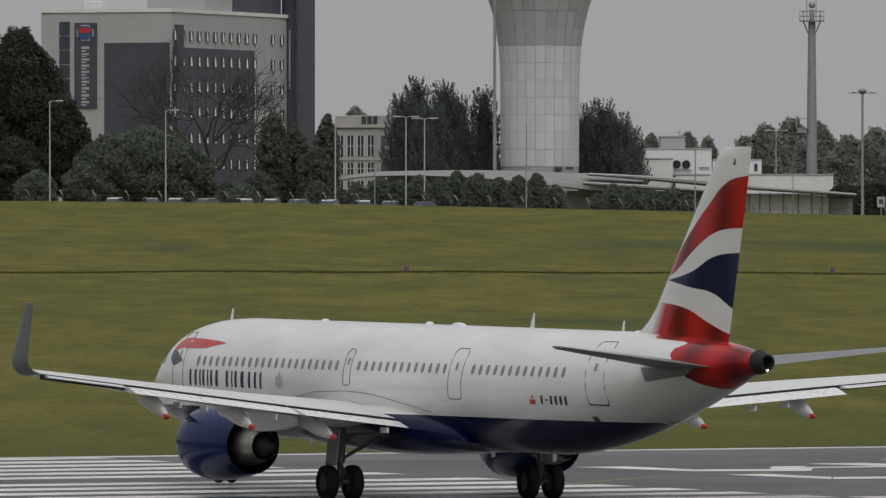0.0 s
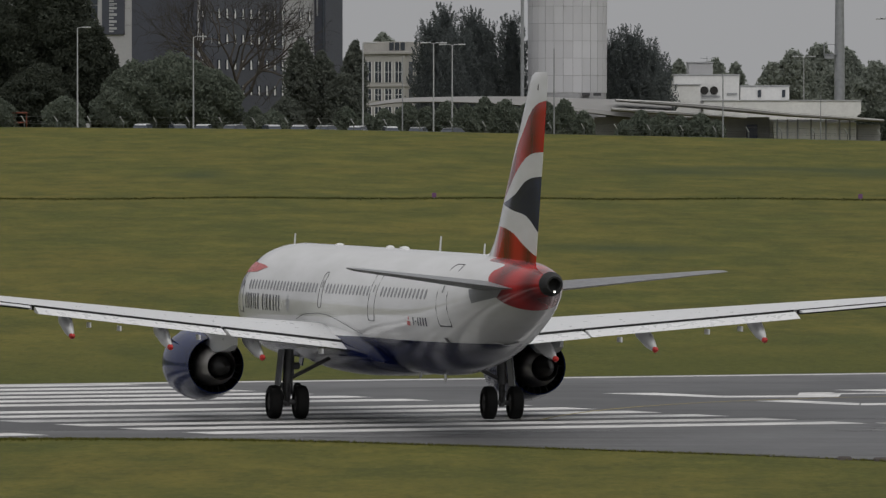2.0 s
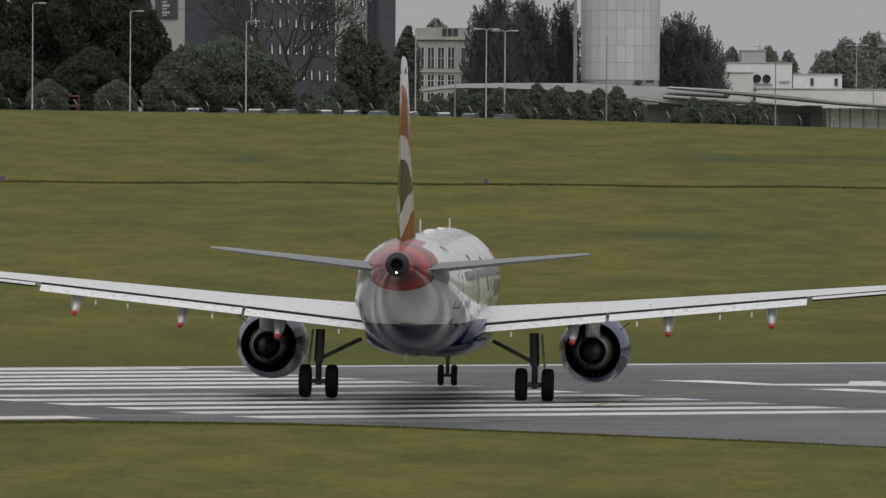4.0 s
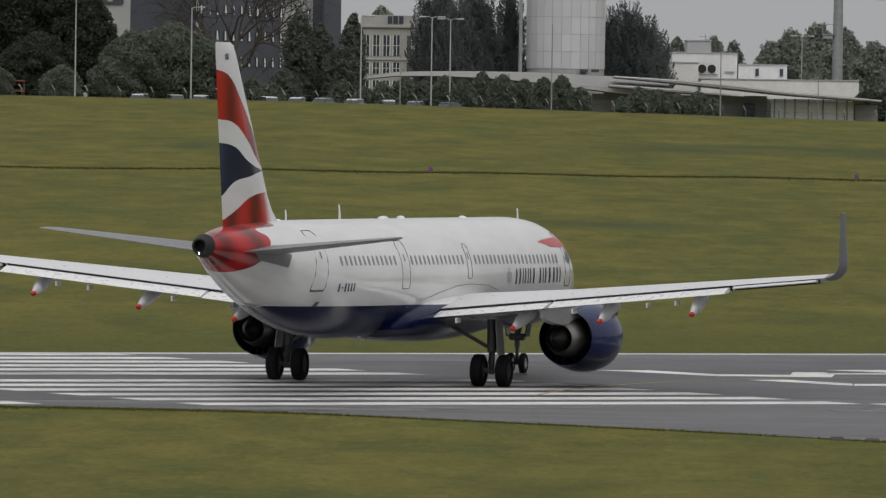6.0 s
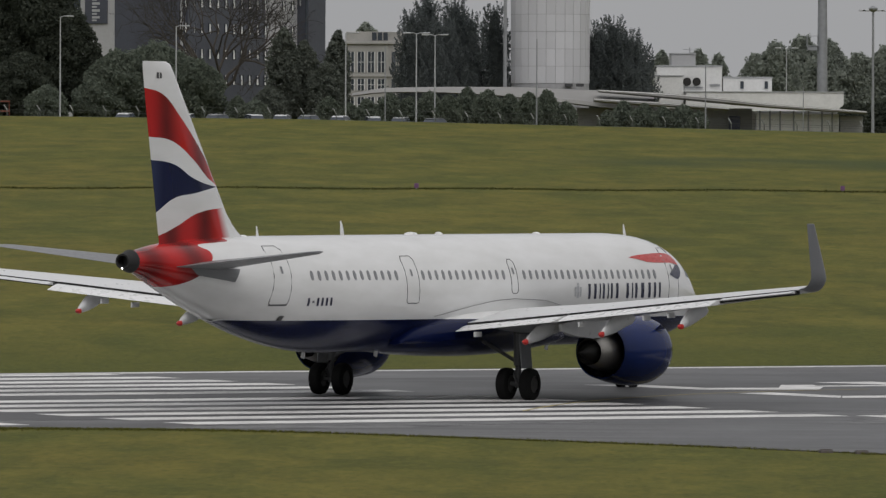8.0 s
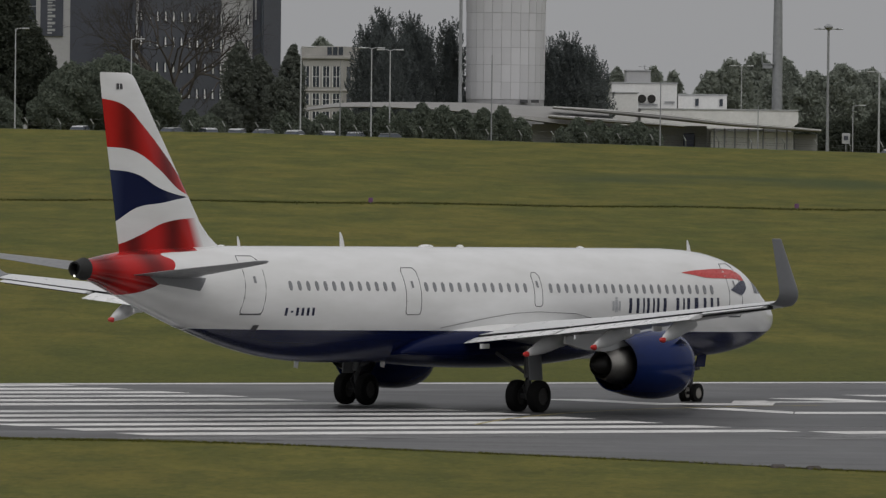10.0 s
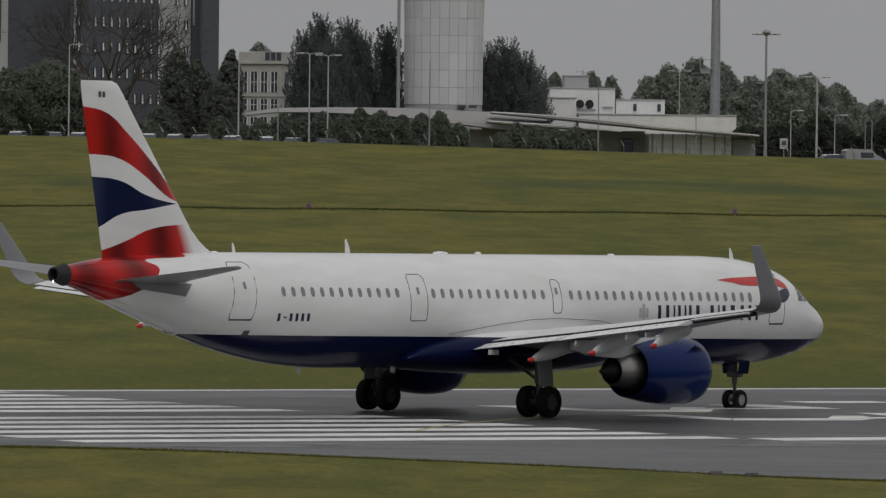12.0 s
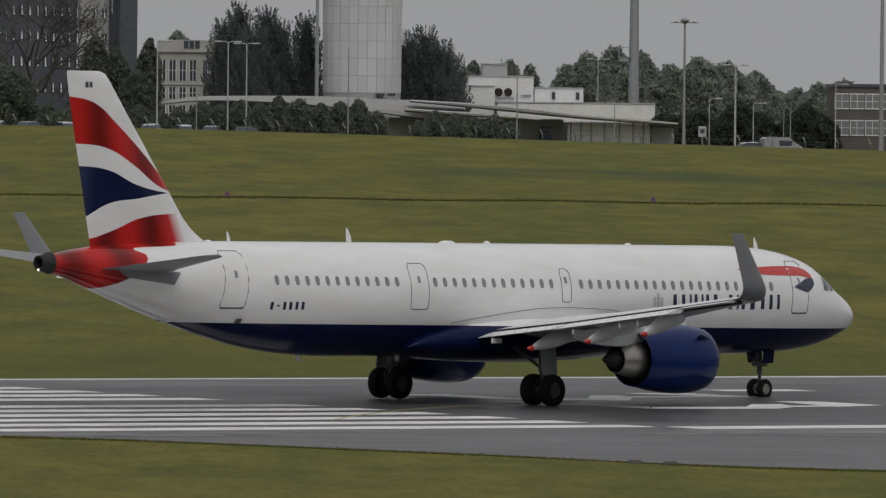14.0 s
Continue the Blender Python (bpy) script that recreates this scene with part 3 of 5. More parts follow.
def build_side(plane, k):
    """Everything that comes in pairs; k: 1 on the left, -1 on the right."""
    # wing box
    bm = bmesh.new()
    ys = [1.2, 1.9, 2.6, 4, 5.5, 6.4, 8, 10, 12, 13.6, 15, 16.4, 17.0]
    cut = lambda y: wing_te(y) - float(np.interp(y, [1.2, 6.4, 13.6, 13.9, 17], [1.15, 1.0, 0.72, 0.62, 0.5]))
    rings = []
    for y in ys:
        le, te = wing_le(y), cut(y)
        th = float(np.interp(y, [1.2, 6.4, 17], [0.98, 0.62, 0.24]))
        rings.append([Vector((v.x, k * v.y, v.z)) for v in wing_section(le, te + 0.25, wing_z(y), y, th)])
    loft(bm, rings)
    wing = part("wing", bm, "wing", plane, "pale grey swept wing", True)
    # sharklet
    bm = bmesh.new()
    rings = []
    for i in range(13):
        t = i / 12
        arc = min(t / 0.45, 1)
        ang = radians(78) * arc
        y = 17.0 + 0.62 * math.sin(ang) + 0.10 * max(0, t - 0.45)
        z = wing_z(17) + 0.62 * (1 - math.cos(ang)) + (max(0, t - 0.45) / 0.55) * 1.80
        y += (max(0, t - 0.45) / 0.55) * 0.18
        le = 25.3 + 0.55 * arc + (max(0, t - 0.45) / 0.55) * 1.55
        te = 26.7 + 0.35 * arc + (max(0, t - 0.45) / 0.55) * 0.95
        th = 0.2 * (1 - t) + 0.06
        nrm = Vector((0, -math.sin(ang), math.cos(ang)))
        ring = []
        for v in wing_section(le, te, 0, 0, th):
            q = Vector((v.x, y, z)) + nrm * v.z
            ring.append((q.x, k * q.y, q.z))
        rings.append(ring)
    loft(bm, rings)
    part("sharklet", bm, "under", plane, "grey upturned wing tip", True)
    # flaps and aileron, each behind a dark slot
    for name, y0, y1, chord, drop in (("flap", 2.05, 6.3, 1.45, 0.06), ("flap", 6.42, 13.3, 1.15, 0.05), ("aileron", 13.5, 16.7, 0.72, 0.0)):
        bm = bmesh.new()
        rings = []
        for i in range(6):
            y = y0 + (y1 - y0) * i / 5
            c = chord * float(np.interp(y, [2, 6.4, 13.6, 17], [0.72, 0.95, 0.85, 0.7]))
            s0 = cut(y) + (0.22 if drop else 0.18)
            z = wing_z(y) - 0.08 - drop
            rings.append([Vector((v.x, k * v.y, v.z)) for v in wing_section(s0, s0 + c, z, y, 0.17 if drop else 0.10, twist=0.15 if drop else 0.03)])
        loft(bm, rings)
        part(name, bm, "white" if drop else "wing", plane, "", True)
        bm = bmesh.new()
        rings = []
        for i in range(6):
            y = y0 + (y1 - y0) * i / 5
            s0, z = cut(y) - 0.1, wing_z(y) - 0.06
            zt = wing_z(y) + (0.075 if drop else 0.05)
            rings.append([(MAIN - s0 - a, k * y, b) for a, b in ((0, zt - 0.05), (0.42, zt - 0.075 + (0 if drop else 0.02)), (0.42, z - 0.12), (0, z - 0.12))])
        loft(bm, rings)
        part("slot", bm, "black", plane, "black gap before the flap")
    # flap track fairings
    for y, ln, back in ((5.15, 3.4, 0.78), (8.5, 2.9, 0.53), (12.1, 2.4, 0.22)):
        te = wing_te(y) - back
        bm = bmesh.new()
        rings = []
        for i in range(10):
            t = i / 9
            r = 0.02 + 0.29 * math.sin(math.pi * min(1, t * 1.0)) ** 0.7 * (1 - 0.35 * t)
            s = te - ln * 0.62 + ln * t
            z = wing_z(y) - 0.36 - 0.85 * max(0, t - 0.35)
            rings.append([(MAIN - s, k * (y + r * 0.75 * math.cos(a)), z + r * 1.25 * math.sin(a)) for a in np.linspace(0, math.tau, 12, endpoint=False)])
        loft(bm, rings)
        fairing = part("flap_fairing", bm, "wing", plane, "canoe-shaped fairing with a red tip", True)
        bm = bmesh.new()
        spin(bm, [(0, 0.02), (0.06, 0.07), (0.24, 0.11), (0.3, 0.06)], "X", 10, (MAIN - te - ln * 0.40, k * y, wing_z(y) - 0.90), caps=True)
        part("red_tip", bm, "redpaint", fairing, "", True)
    for y in (3.0, 7.4, 10.3, 11.4):
        bm = bmesh.new()
        te = wing_te(y) + 0.05
        box(bm, -0.28, 0.28, -0.03, 0.03, -0.13, 0.05, 0.01, pose(MAIN - te, k * y, wing_z(y) - 0.42))
        part("hinge", bm, "wing", plane)
    # engine
    c = (0, k * 5.75, 1.76)
    bm = bmesh.new()
    spin(bm, [(MAIN - 1.1 - ENGINE_FRONT - (s - 14.2) * 0.92, r * 1.035) for s, r in ((14.9, 0.80), (14.45, 0.90), (14.25, 0.99), (14.2, 1.05), (14.3, 1.12), (14.65, 1.19), (15.4, 1.235), (16.2, 1.21), (17.2, 1.11), (18.0, 0.99), (18.25, 0.95), (18.2, 0.91), (17.2, 0.99), (16.4, 1.0), (14.9, 0.80))], "X", 48, c)
    eng = part("engine_nacelle", bm, "blue", plane, "glossy dark blue engine cowling", True)
    bm = bmesh.new()
    spin(bm, [(MAIN - 1.1 - ENGINE_FRONT - (s - 14.2) * 0.92, r * 1.035) for s, r in ((16.3, 1.0), (16.3, 0.2), (16.4, 0.15))], "X", 40, c, caps=True)
    part("fan_duct", bm, "black", eng)
    bm = bmesh.new()
    box(bm, MAIN - 18.7, MAIN - 17.6, -0.015, 0.015, 0.6, 1.02)
    vane = part("guide_vane", bm, "dark", eng)
    vane.matrix_basis = Matrix.Translation(c)
    for i in range(1, 24):
        share(vane, eng, Matrix.Translation(c) @ Matrix.Rotation(math.tau * i / 24, 4, "X"))
    bm = bmesh.new()
    spin(bm, [(MAIN - 1.1 - ENGINE_FRONT - (s - 14.2) * 0.92, r * 1.035) for s, r in ((16.3, 0.66), (17.4, 0.72), (18.3, 0.66), (19.0, 0.52), (19.25, 0.47), (19.2, 0.44), (18.6, 0.44), (18.5, 0.2))], "X", 36, c)
    part("core_cowl", bm, "metal", eng, "bare metal inner cowl", True)
    bm = bmesh.new()
    spin(bm, [(MAIN - 1.1 - ENGINE_FRONT - (s - 14.2) * 0.92, r * 1.035) for s, r in ((18.5, 0.40), (19.1, 0.36), (19.5, 0.25), (19.9, 0.10), (20.05, 0.02))], "X", 28, c, caps=True)
    part("exhaust_cone", bm, "dark", eng, "sooty exhaust cone", True)
    for side in (1, -1):
        bm = bmesh.new()
        a = radians(90 - 52 * side)
        m = Matrix.Translation(c) @ pose(0, 0, 0, math.degrees(a) - 90)
        v = [bm.verts.new(m @ Vector(q)) for q in ((MAIN - 16.0, -0.02, 1.29), (MAIN - 16.8, -0.02, 1.29), (MAIN - 16.8, -0.02, 1.58), (MAIN - 16.0, 0.02, 1.29), (MAIN - 16.8, 0.02, 1.29), (MAIN - 16.8, 0.02, 1.58))]
        for f in ((0, 1, 2), (5, 4, 3), (0, 2, 5, 3), (1, 4, 5, 2), (0, 3, 4, 1)):
            bm.faces.new([v[i] for i in f])
        part("strake", bm, "navy", eng)
    bm = bmesh.new()
    rings = []
    for s, zt, zb, w in ((16.3, 3.12, 2.85, 0.06), (17.3, 3.15, 2.5, 0.2), (18.9, 3.1, 2.3, 0.24), (20.4, 2.95, 2.25, 0.24), (21.6, 2.9, 2.35, 0.18), (22.6, 2.8, 2.55, 0.06)):
        rings.append([(MAIN - s, k * 5.75 + w, zb), (MAIN - s, k * 5.75 + w, zt), (MAIN - s, k * 5.75 - w, zt), (MAIN - s, k * 5.75 - w, zb)])
    loft(bm, rings)
    part("pylon", bm, "wing", eng, "", True)
    # tailplane; the shade of its underside is put into the colour all over
    bm = bmesh.new()
    rings = []
    for y, le, te, z, th in ((0.5, 38.7, 42.3, 4.86, 0.34), (1.2, 39.0, 42.35, 4.93, 0.32), (3.5, 40.2, 42.55, 5.19, 0.22), (5.9, 41.45, 42.8, 5.46, 0.12), (6.22, 41.85, 42.85, 5.5, 0.06)):
        rings.append([Vector((v.x, k * v.y, v.z)) for v in wing_section(le, te, z, y, th)])
    loft(bm, rings)
    part("tailplane", bm, "under", plane, "swept tailplane in a grey that holds its underside shade", True)
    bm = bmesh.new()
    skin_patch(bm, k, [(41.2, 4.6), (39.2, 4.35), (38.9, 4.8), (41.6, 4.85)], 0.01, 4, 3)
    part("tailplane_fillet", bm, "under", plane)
    # main leg
    bm = bmesh.new()
    tube(bm, [(0, k * 3.795, 0.45), (0, k * 3.795, 1.3)], 0.11, 12)
    tube(bm, [(0, k * 3.795, 1.25), (0.05, k * 3.75, 2.4)], 0.17, 12)
    tube(bm, [(0, k * 3.795, 1.35), (0.1, k * 2.3, 2.1)], 0.07, 8)
    tube(bm, [(0, k * 3.25, 0.585), (0, k * 4.34, 0.585)], 0.09, 10)
    tube(bm, [(-0.1, k * 3.795, 0.62), (-0.35, k * 3.795, 0.95), (-0.1, k * 3.795, 1.25)], 0.05, 8)
    leg = part("main_leg", bm, "strut", plane, "grey landing gear leg", True)
    bm = bmesh.new()
    box(bm, -0.42, 0.42, -0.025, 0.025, -0.62, 0.62, 0.02, pose(-0.02, k * 4.08, 1.78, k * 6))
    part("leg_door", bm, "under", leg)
    for dy in (-0.465, 0.465):
        WHEELS.append((build_wheel(plane, 0, k * 3.795 + dy, 0.585, 0.42, "dark"), 0.585))
    # doors, windows, paint
    for door, (s0, s1, z0, z1, lean) in {"4": (36.98, 35.84, 3.55, 5.57, -0.26), "3": (27.27, 26.31, 3.50, 5.17, -0.14), "2": (18.93, 18.40, 3.77, 5.0, -0.09), "1": (5.50, 4.42, 3.36, 5.32, -0.2)}.items():
        bm = bmesh.new()
        r = 0.13
        pts = [(s0 - r, z0), (s1 + r, z0), (s1 + 0.03, z0 + 0.04), (s1, z0 + r)]
        pts += [(s1 + lean * t, z0 + r + (z1 - z0 - 2 * r) * t) for t in (0.25, 0.5, 0.75, 1.0)]
        pts += [(s1 + lean + r, z1), (s0 + lean - r, z1), (s0 + lean, z1 - r)]
        pts += [(s0 + lean * t, z0 + r + (z1 - z0 - 2 * r) * t) for t in (0.75, 0.5, 0.25, 0.0)]
        pts += [(s0 - 0.03, z0 + 0.04), (s0 - r, z0)]
        skin_line(bm, k, pts, 0.030)
        if door in "14":
            skin_line(bm, k, [(s0 - 0.05, z0 - 0.02), (s1 + 0.05, z0 - 0.02)], 0.07)
        d = part("cabin_door", bm, "ink", plane, "white door with a dark outline")
        bm = bmesh.new()
        sm, zm = (s0 + s1) / 2 + lean / 2, 4.58 if door != "4" else 4.75
        skin_patch(bm, k, [(sm + 0.07, zm - 0.12), (sm - 0.07, zm - 0.12), (sm - 0.07, zm + 0.12), (sm + 0.07, zm + 0.12)], 0.012, 1, 2)
        part("door_pane", bm, "glass", d)
    rows = [34.29 - 0.53 * i for i in range(13)] + [25.86 - 0.534 * i for i in range(13)] + [17.77 - 0.525 * i for i in range(22)]
    bm = bmesh.new()
    ring = [(0.102 * abs(math.cos(a)) ** 0.8 * math.copysign(1, math.cos(a)), 0.170 * abs(math.sin(a)) ** 0.8 * math.copysign(1, math.sin(a))) for a in np.linspace(0, math.tau, 16, endpoint=False)]
    loft(bm, [[(a * 1.08, b * 1.08, 0.0) for a, b in ring], [(a, b, 0.012) for a, b in ring]])
    first = None
    for s in rows:
        z = 4.37 + 0.0065 * (s - 6.8)
        p0, p1 = skin_point(s, z, k, 0.0), skin_point(s, z, k, 1.0)
        n = (p1 - p0).normalized()
        xx = Vector((1, 0, 0))
        yy = n.cross(xx)
        m = Matrix((xx, yy, n)).transposed().to_4x4()
        m.translation = p0
        if first is None:
            first = part("cabin_window", bm, "glass", plane)
            first.matrix_basis = m
        else:
            share(first, plane, m)
    bm = bmesh.new()
    skin_line(bm, k, [(24.9, 3.02), (23.4, 3.20), (22.0, 3.37), (20.3, 3.53), (18.7, 3.58), (16.2, 3.50), (14.8, 3.30)], 0.02, 0.05)
    part("fairing_seam", bm, "ink", plane, "thin dark seam above the wing root")
    # lettering as plain bars
    lo, hi = (3.50, 4.06)
    start, end = (12.62, 6.05) if k < 0 else (12.25, 6.05)
    words = [0.46, 0.46, 0.16, 0.40, 0.16, 0.38, 0.50, None, 0.48, 0.16, 0.46, 0.62, 0.48, 0.44, 0.38]
    total = sum(w or 0.30 for w in words) + 0.11 * len(words)
    f = (start - end) / total
    s = start if k < 0 else end
    step = -1 if k < 0 else 1
    for w in words:
        if w:
            a, b = s, s + step * w * f
            bm = bmesh.new()
            wide = w > 0.3
            for u0, u1, v0, v1 in (((0.12, 0.60, 0, 1),) if wide else ((0, 0.8, 0, 1),)):
                sa, sb = a + (b - a) * u0, a + (b - a) * u1
                skin_patch(bm, k, [(max(sa, sb), lo + (hi - lo) * v0), (min(sa, sb), lo + (hi - lo) * v0), (min(sa, sb), lo + (hi - lo) * v1), (max(sa, sb), lo + (hi - lo) * v1)], 0.008, 1, 3)
            part("lettering_bar", bm, "navy", plane)
        s += step * ((w or 0.30) + 0.11) * f
    sr = 34.62 if k < 0 else 32.9
    for i in range(6):
        bm = bmesh.new()
        a = sr + step * (i * 0.31)
        b = a + step * 0.14
        z0, z1 = (3.49, 3.77) if i != 1 else (3.60, 3.66)
        skin_patch(bm, k, [(max(a, b), z0), (min(a, b), z0), (min(a, b), z1), (max(a, b), z1)], 0.008, 1, 2)
        part("registration_bar", bm, "navy", plane)
    if k > 0:
        bm = bmesh.new()
        skin_patch(bm, k, [(32.55, 3.47), (32.15, 3.47), (32.15, 3.62), (32.55, 3.62)], 0.008, 1, 1)
        skin_patch(bm, k, [(32.42, 3.66), (32.28, 3.66), (32.28, 3.76), (32.42, 3.76)], 0.008, 1, 1)
        part("small_emblem", bm, "redpaint", plane)
    for nm, a, b, z0, z1, mt in (("outflow_port", 36.0, 35.72, 2.99, 3.16, "ink"), ("drain_plate", 38.35, 38.15, 2.98, 3.08, "white")):
        bm = bmesh.new()
        skin_patch(bm, k, [(a, z0), (b, z0), (b, z1), (a, z1)], 0.02, 1, 1)
        part(nm, bm, mt, plane)
    bm = bmesh.new()
    for a, b, z0, z1 in ((13.72, 13.58, 3.6, 3.95), (13.54, 13.34, 3.55, 4.0), (13.30, 13.16, 3.6, 3.95), (13.52, 13.36, 4.02, 4.1)):
        skin_patch(bm, k, [(a, z0), (b, z0), (b, z1), (a, z1)], 0.008, 1, 2)
    part("crest", bm, "crest", plane)
    # the ribbon by the nose: red, sweeping forward and turning down into navy
    def ribbon(name, material, upper, lower, label=""):
        bm = bmesh.new()
        n = 16
        def along(line, t):
            return tuple(float(np.interp(t, np.linspace(0, 1, len(line)), [p[i] for p in line])) for i in (0, 1))
        for i in range(n):
            (sa, ha), (sb, hb) = along(upper, i / n), along(upper, (i + 1) / n)
            (ta, la), (tb, lb) = along(lower, i / n), along(lower, (i + 1) / n)
            skin_patch(bm, k, [(ta, la), (tb, lb), (sb, hb), (sa, ha)], 0.009, 1, 2)
        bmesh.ops.remove_doubles(bm, verts=bm.verts[:], dist=0.002)
        part(name, bm, material, plane, label)

    ribbon("red_ribbon", "redpaint", [(8.44, 5.01), (7.9, 5.06), (7.38, 5.09), (6.2, 5.13), (5.12, 5.14), (4.45, 5.10), (4.06, 5.00), (3.82, 4.85), (3.75, 4.70)],
           [(8.44, 4.99), (8.0, 4.95), (7.5, 4.89), (7.0, 4.82), (6.2, 4.79), (5.45, 4.78), (4.8, 4.78), (4.35, 4.74), (4.02, 4.69)], "red ribbon beside the nose")
    ribbon("blue_ribbon", "navy", [(5.25, 4.36), (4.85, 4.49), (4.45, 4.62), (4.06, 4.69), (3.76, 4.68), (3.74, 4.55)],
           [(5.25, 4.34), (4.95, 4.27), (4.70, 4.20), (4.40, 4.14), (4.10, 4.24), (3.80, 4.42)])
    # cockpit panes
    for pane in ([(3.10, 4.22), (2.62, 4.19), (2.42, 4.70), (2.80, 4.73)], [(2.50, 4.18), (1.78, 4.20), (2.24, 4.66), (2.36, 4.69)]):
        bm = bmesh.new()
        skin_patch(bm, k, pane, 0.012, 2, 3)
        part("cockpit_window", bm, "tint", plane, "dark cockpit pane")


WHEELS = []


def build_airliner():
    plane = thing("airliner", "white airliner with dark blue belly and red waving tail, taxiing", "airplane")
    bm = bmesh.new()
    stations = sorted(set([-0.28, -0.25, -0.2, -0.1, 0.03, 0.16, 0.28, 0.4, 0.6, 0.8, 1.0, 1.3, 1.6, 1.9, 2.2, 2.5, 2.8, 3.1, 3.5, 4, 4.6, 5.3, 6.2, 7.5] + list(np.arange(9, 29.6, 2.0)) + list(np.arange(29.5, 44.1, 0.7)) + [44.2]))
    rings = []
    for s in stations:
        top, low, half = fus(s)
        mid, b = (top + low) / 2, (top - low) / 2
        rings.append([(MAIN - s, half * math.cos(a), mid + b * math.sin(a)) for a in np.linspace(0, math.tau, 64, endpoint=False)])
    loft(bm, rings)
    part("fuselage", bm, "body", plane, "glossy white fuselage, dark blue below, red tail cone", True)
    # belly fairing with the wing roots
    bm = bmesh.new()
    rings = []
    for s in np.linspace(13.6, 26.8, 26):
        t = (s - 13.6) / 13.2
        f = math.sin(math.pi * min(max(t, 0), 1)) ** 0.45
        w, low, high = 1.5 + 0.72 * f, 2.0 - 0.52 * f, 2.2 + 1.38 * f * (1 - 0.12 * t)
        mid, b = (low + high) / 2, max((high - low) / 2, 0.02)
        rings.append([(MAIN - s, w * math.copysign(abs(math.cos(a)) ** 0.75, math.cos(a)), mid + b * math.copysign(abs(math.sin(a)) ** 0.85, math.sin(a))) for a in np.linspace(0, math.tau, 40, endpoint=False)])
    loft(bm, rings)
    part("belly_fairing", bm, "body", plane, "", True)
    # fin
    bm = bmesh.new()
    rings = []
    for z, le, te, th in ((5.3, 36.2, 42.0, 0.62), (5.85, 36.1, 42.06, 0.60), (6.05, 36.5, 42.12, 0.58), (6.3, 36.88, 42.18, 0.56), (6.7, 37.34, 42.27, 0.54), (7.5, 37.98, 42.45, 0.50), (9.0, 39.19, 42.80, 0.40), (10.5, 40.40, 43.14, 0.30), (11.5, 41.2, 43.35, 0.24), (11.78, 41.45, 43.39, 0.16), (11.88, 41.75, 43.38, 0.05)):
        ring = []
        for v in wing_section(le, te, 0, 0, th):
            ring.append((v.x, v.z, z))
        rings.append(ring)
    loft(bm, rings)
    fin = part("tail_fin", bm, "fin", plane, "tail fin painted with red, white and blue waves", True)
    for i in range(2):
        for k in (1, -1):
            bm = bmesh.new()
            box(bm, -0.07, 0.07, -0.004, 0.004, -0.1, 0.1, 0, pose(MAIN - 42.25 - 0.2 * i, k * 0.09, 11.40, k * 1.5))
            part("fin_code_bar", bm, "ink", fin)
    # tail exhaust and light
    bm = bmesh.new()
    spin(bm, [(MAIN - 44.1, 0.40), (MAIN - 44.45, 0.29), (MAIN - 44.62, 0.26), (MAIN - 44.62, 0.20), (MAIN - 44.3, 0.17)], "X", 24, (0, 0, 5.08), caps=True)
    part("tail_exhaust", bm, "black", plane, "sooty tail exhaust", True)
    bm = bmesh.new()
    bmesh.ops.create_uvsphere(bm, u_segments=10, v_segments=6, radius=0.04, matrix=pose(MAIN - 44.6, 0.0, 4.84))
    part("tail_light", bm, "glow", plane, "lit white tail light", True)
    # crown aerials and humps
    for s, h, c in ((5.4, 0.42, 0.30), (28.45, 0.50, 0.34), (34.9, 0.34, 0.22)):
        bm = bmesh.new()
        top = fus(s)[0]
        rings = []
        for z, lo, hi in ((top - 0.1, 0, 1.0), (top + h * 0.5, 0.35, 1.05), (top + h, 0.8, 1.1)):
            rings.append([(MAIN - s - c * a + 0.1, y, z) for a, y in ((lo, 0), ((lo + hi) / 2, 0.03), (hi, 0), ((lo + hi) / 2, -0.03))])
        loft(bm, rings)
        part("aerial", bm, "white", plane, "white blade aerial")
    for s, ln, h in ((23.2, 0.9, 0.10), (21.0, 0.18, 0.10), (13.0, 0.2, 0.07), (36.0, 0.2, 0.05)):
        bm = bmesh.new()
        bmesh.ops.create_uvsphere(bm, u_segments=12, v_segments=8, radius=1, matrix=pose(MAIN - s, 0, fus(s)[0] - 0.01) @ Matrix.Diagonal((ln / 2, 0.16, h, 1)))
        part("crown_hump", bm, "white", plane, "", True)
    for s, h, y in ((25.8, 0.20, 0.0), (30.8, 0.22, 0.3), (12.0, 0.18, 0)):
        bm = bmesh.new()
        low = fus(s)[1]
        box(bm, -0.12, 0.12, -0.02, 0.02, -h, 0.1, 0.01, pose(MAIN - s, y, low, 0, 12, 0))
        part("belly_aerial", bm, "white", plane)
    # nose leg
    bm = bmesh.new()
    nx = MAIN - 5.07
    tube(bm, [(nx, 0, 0.38), (nx - 0.02, 0, 1.1)], 0.07, 10)
    tube(bm, [(nx - 0.02, 0, 1.0), (nx - 0.05, 0, 2.1)], 0.11, 10)
    tube(bm, [(nx, 0, 1.25), (nx + 0.7, 0, 1.95)], 0.05, 8)
    tube(bm, [(nx, -0.3, 0.385), (nx, 0.3, 0.385)], 0.06, 8)
    box(bm, nx - 0.2, nx + 0.15, -0.3, 0.3, 1.25, 1.5, 0.05)
    nose = part("nose_leg", bm, "strut", plane, "", True)
    for k in (1, -1):
        bm = bmesh.new()
        box(bm, -0.35, 0.30, -0.02, 0.02, -0.42, 0.1, 0.02, pose(nx + 0.05, k * 0.42, 1.8, k * -8))
        part("nose_door", bm, "body", nose)
        WHEELS.append((build_wheel(plane, nx, k * 0.25, 0.385, 0.22, "metal"), 0.385))
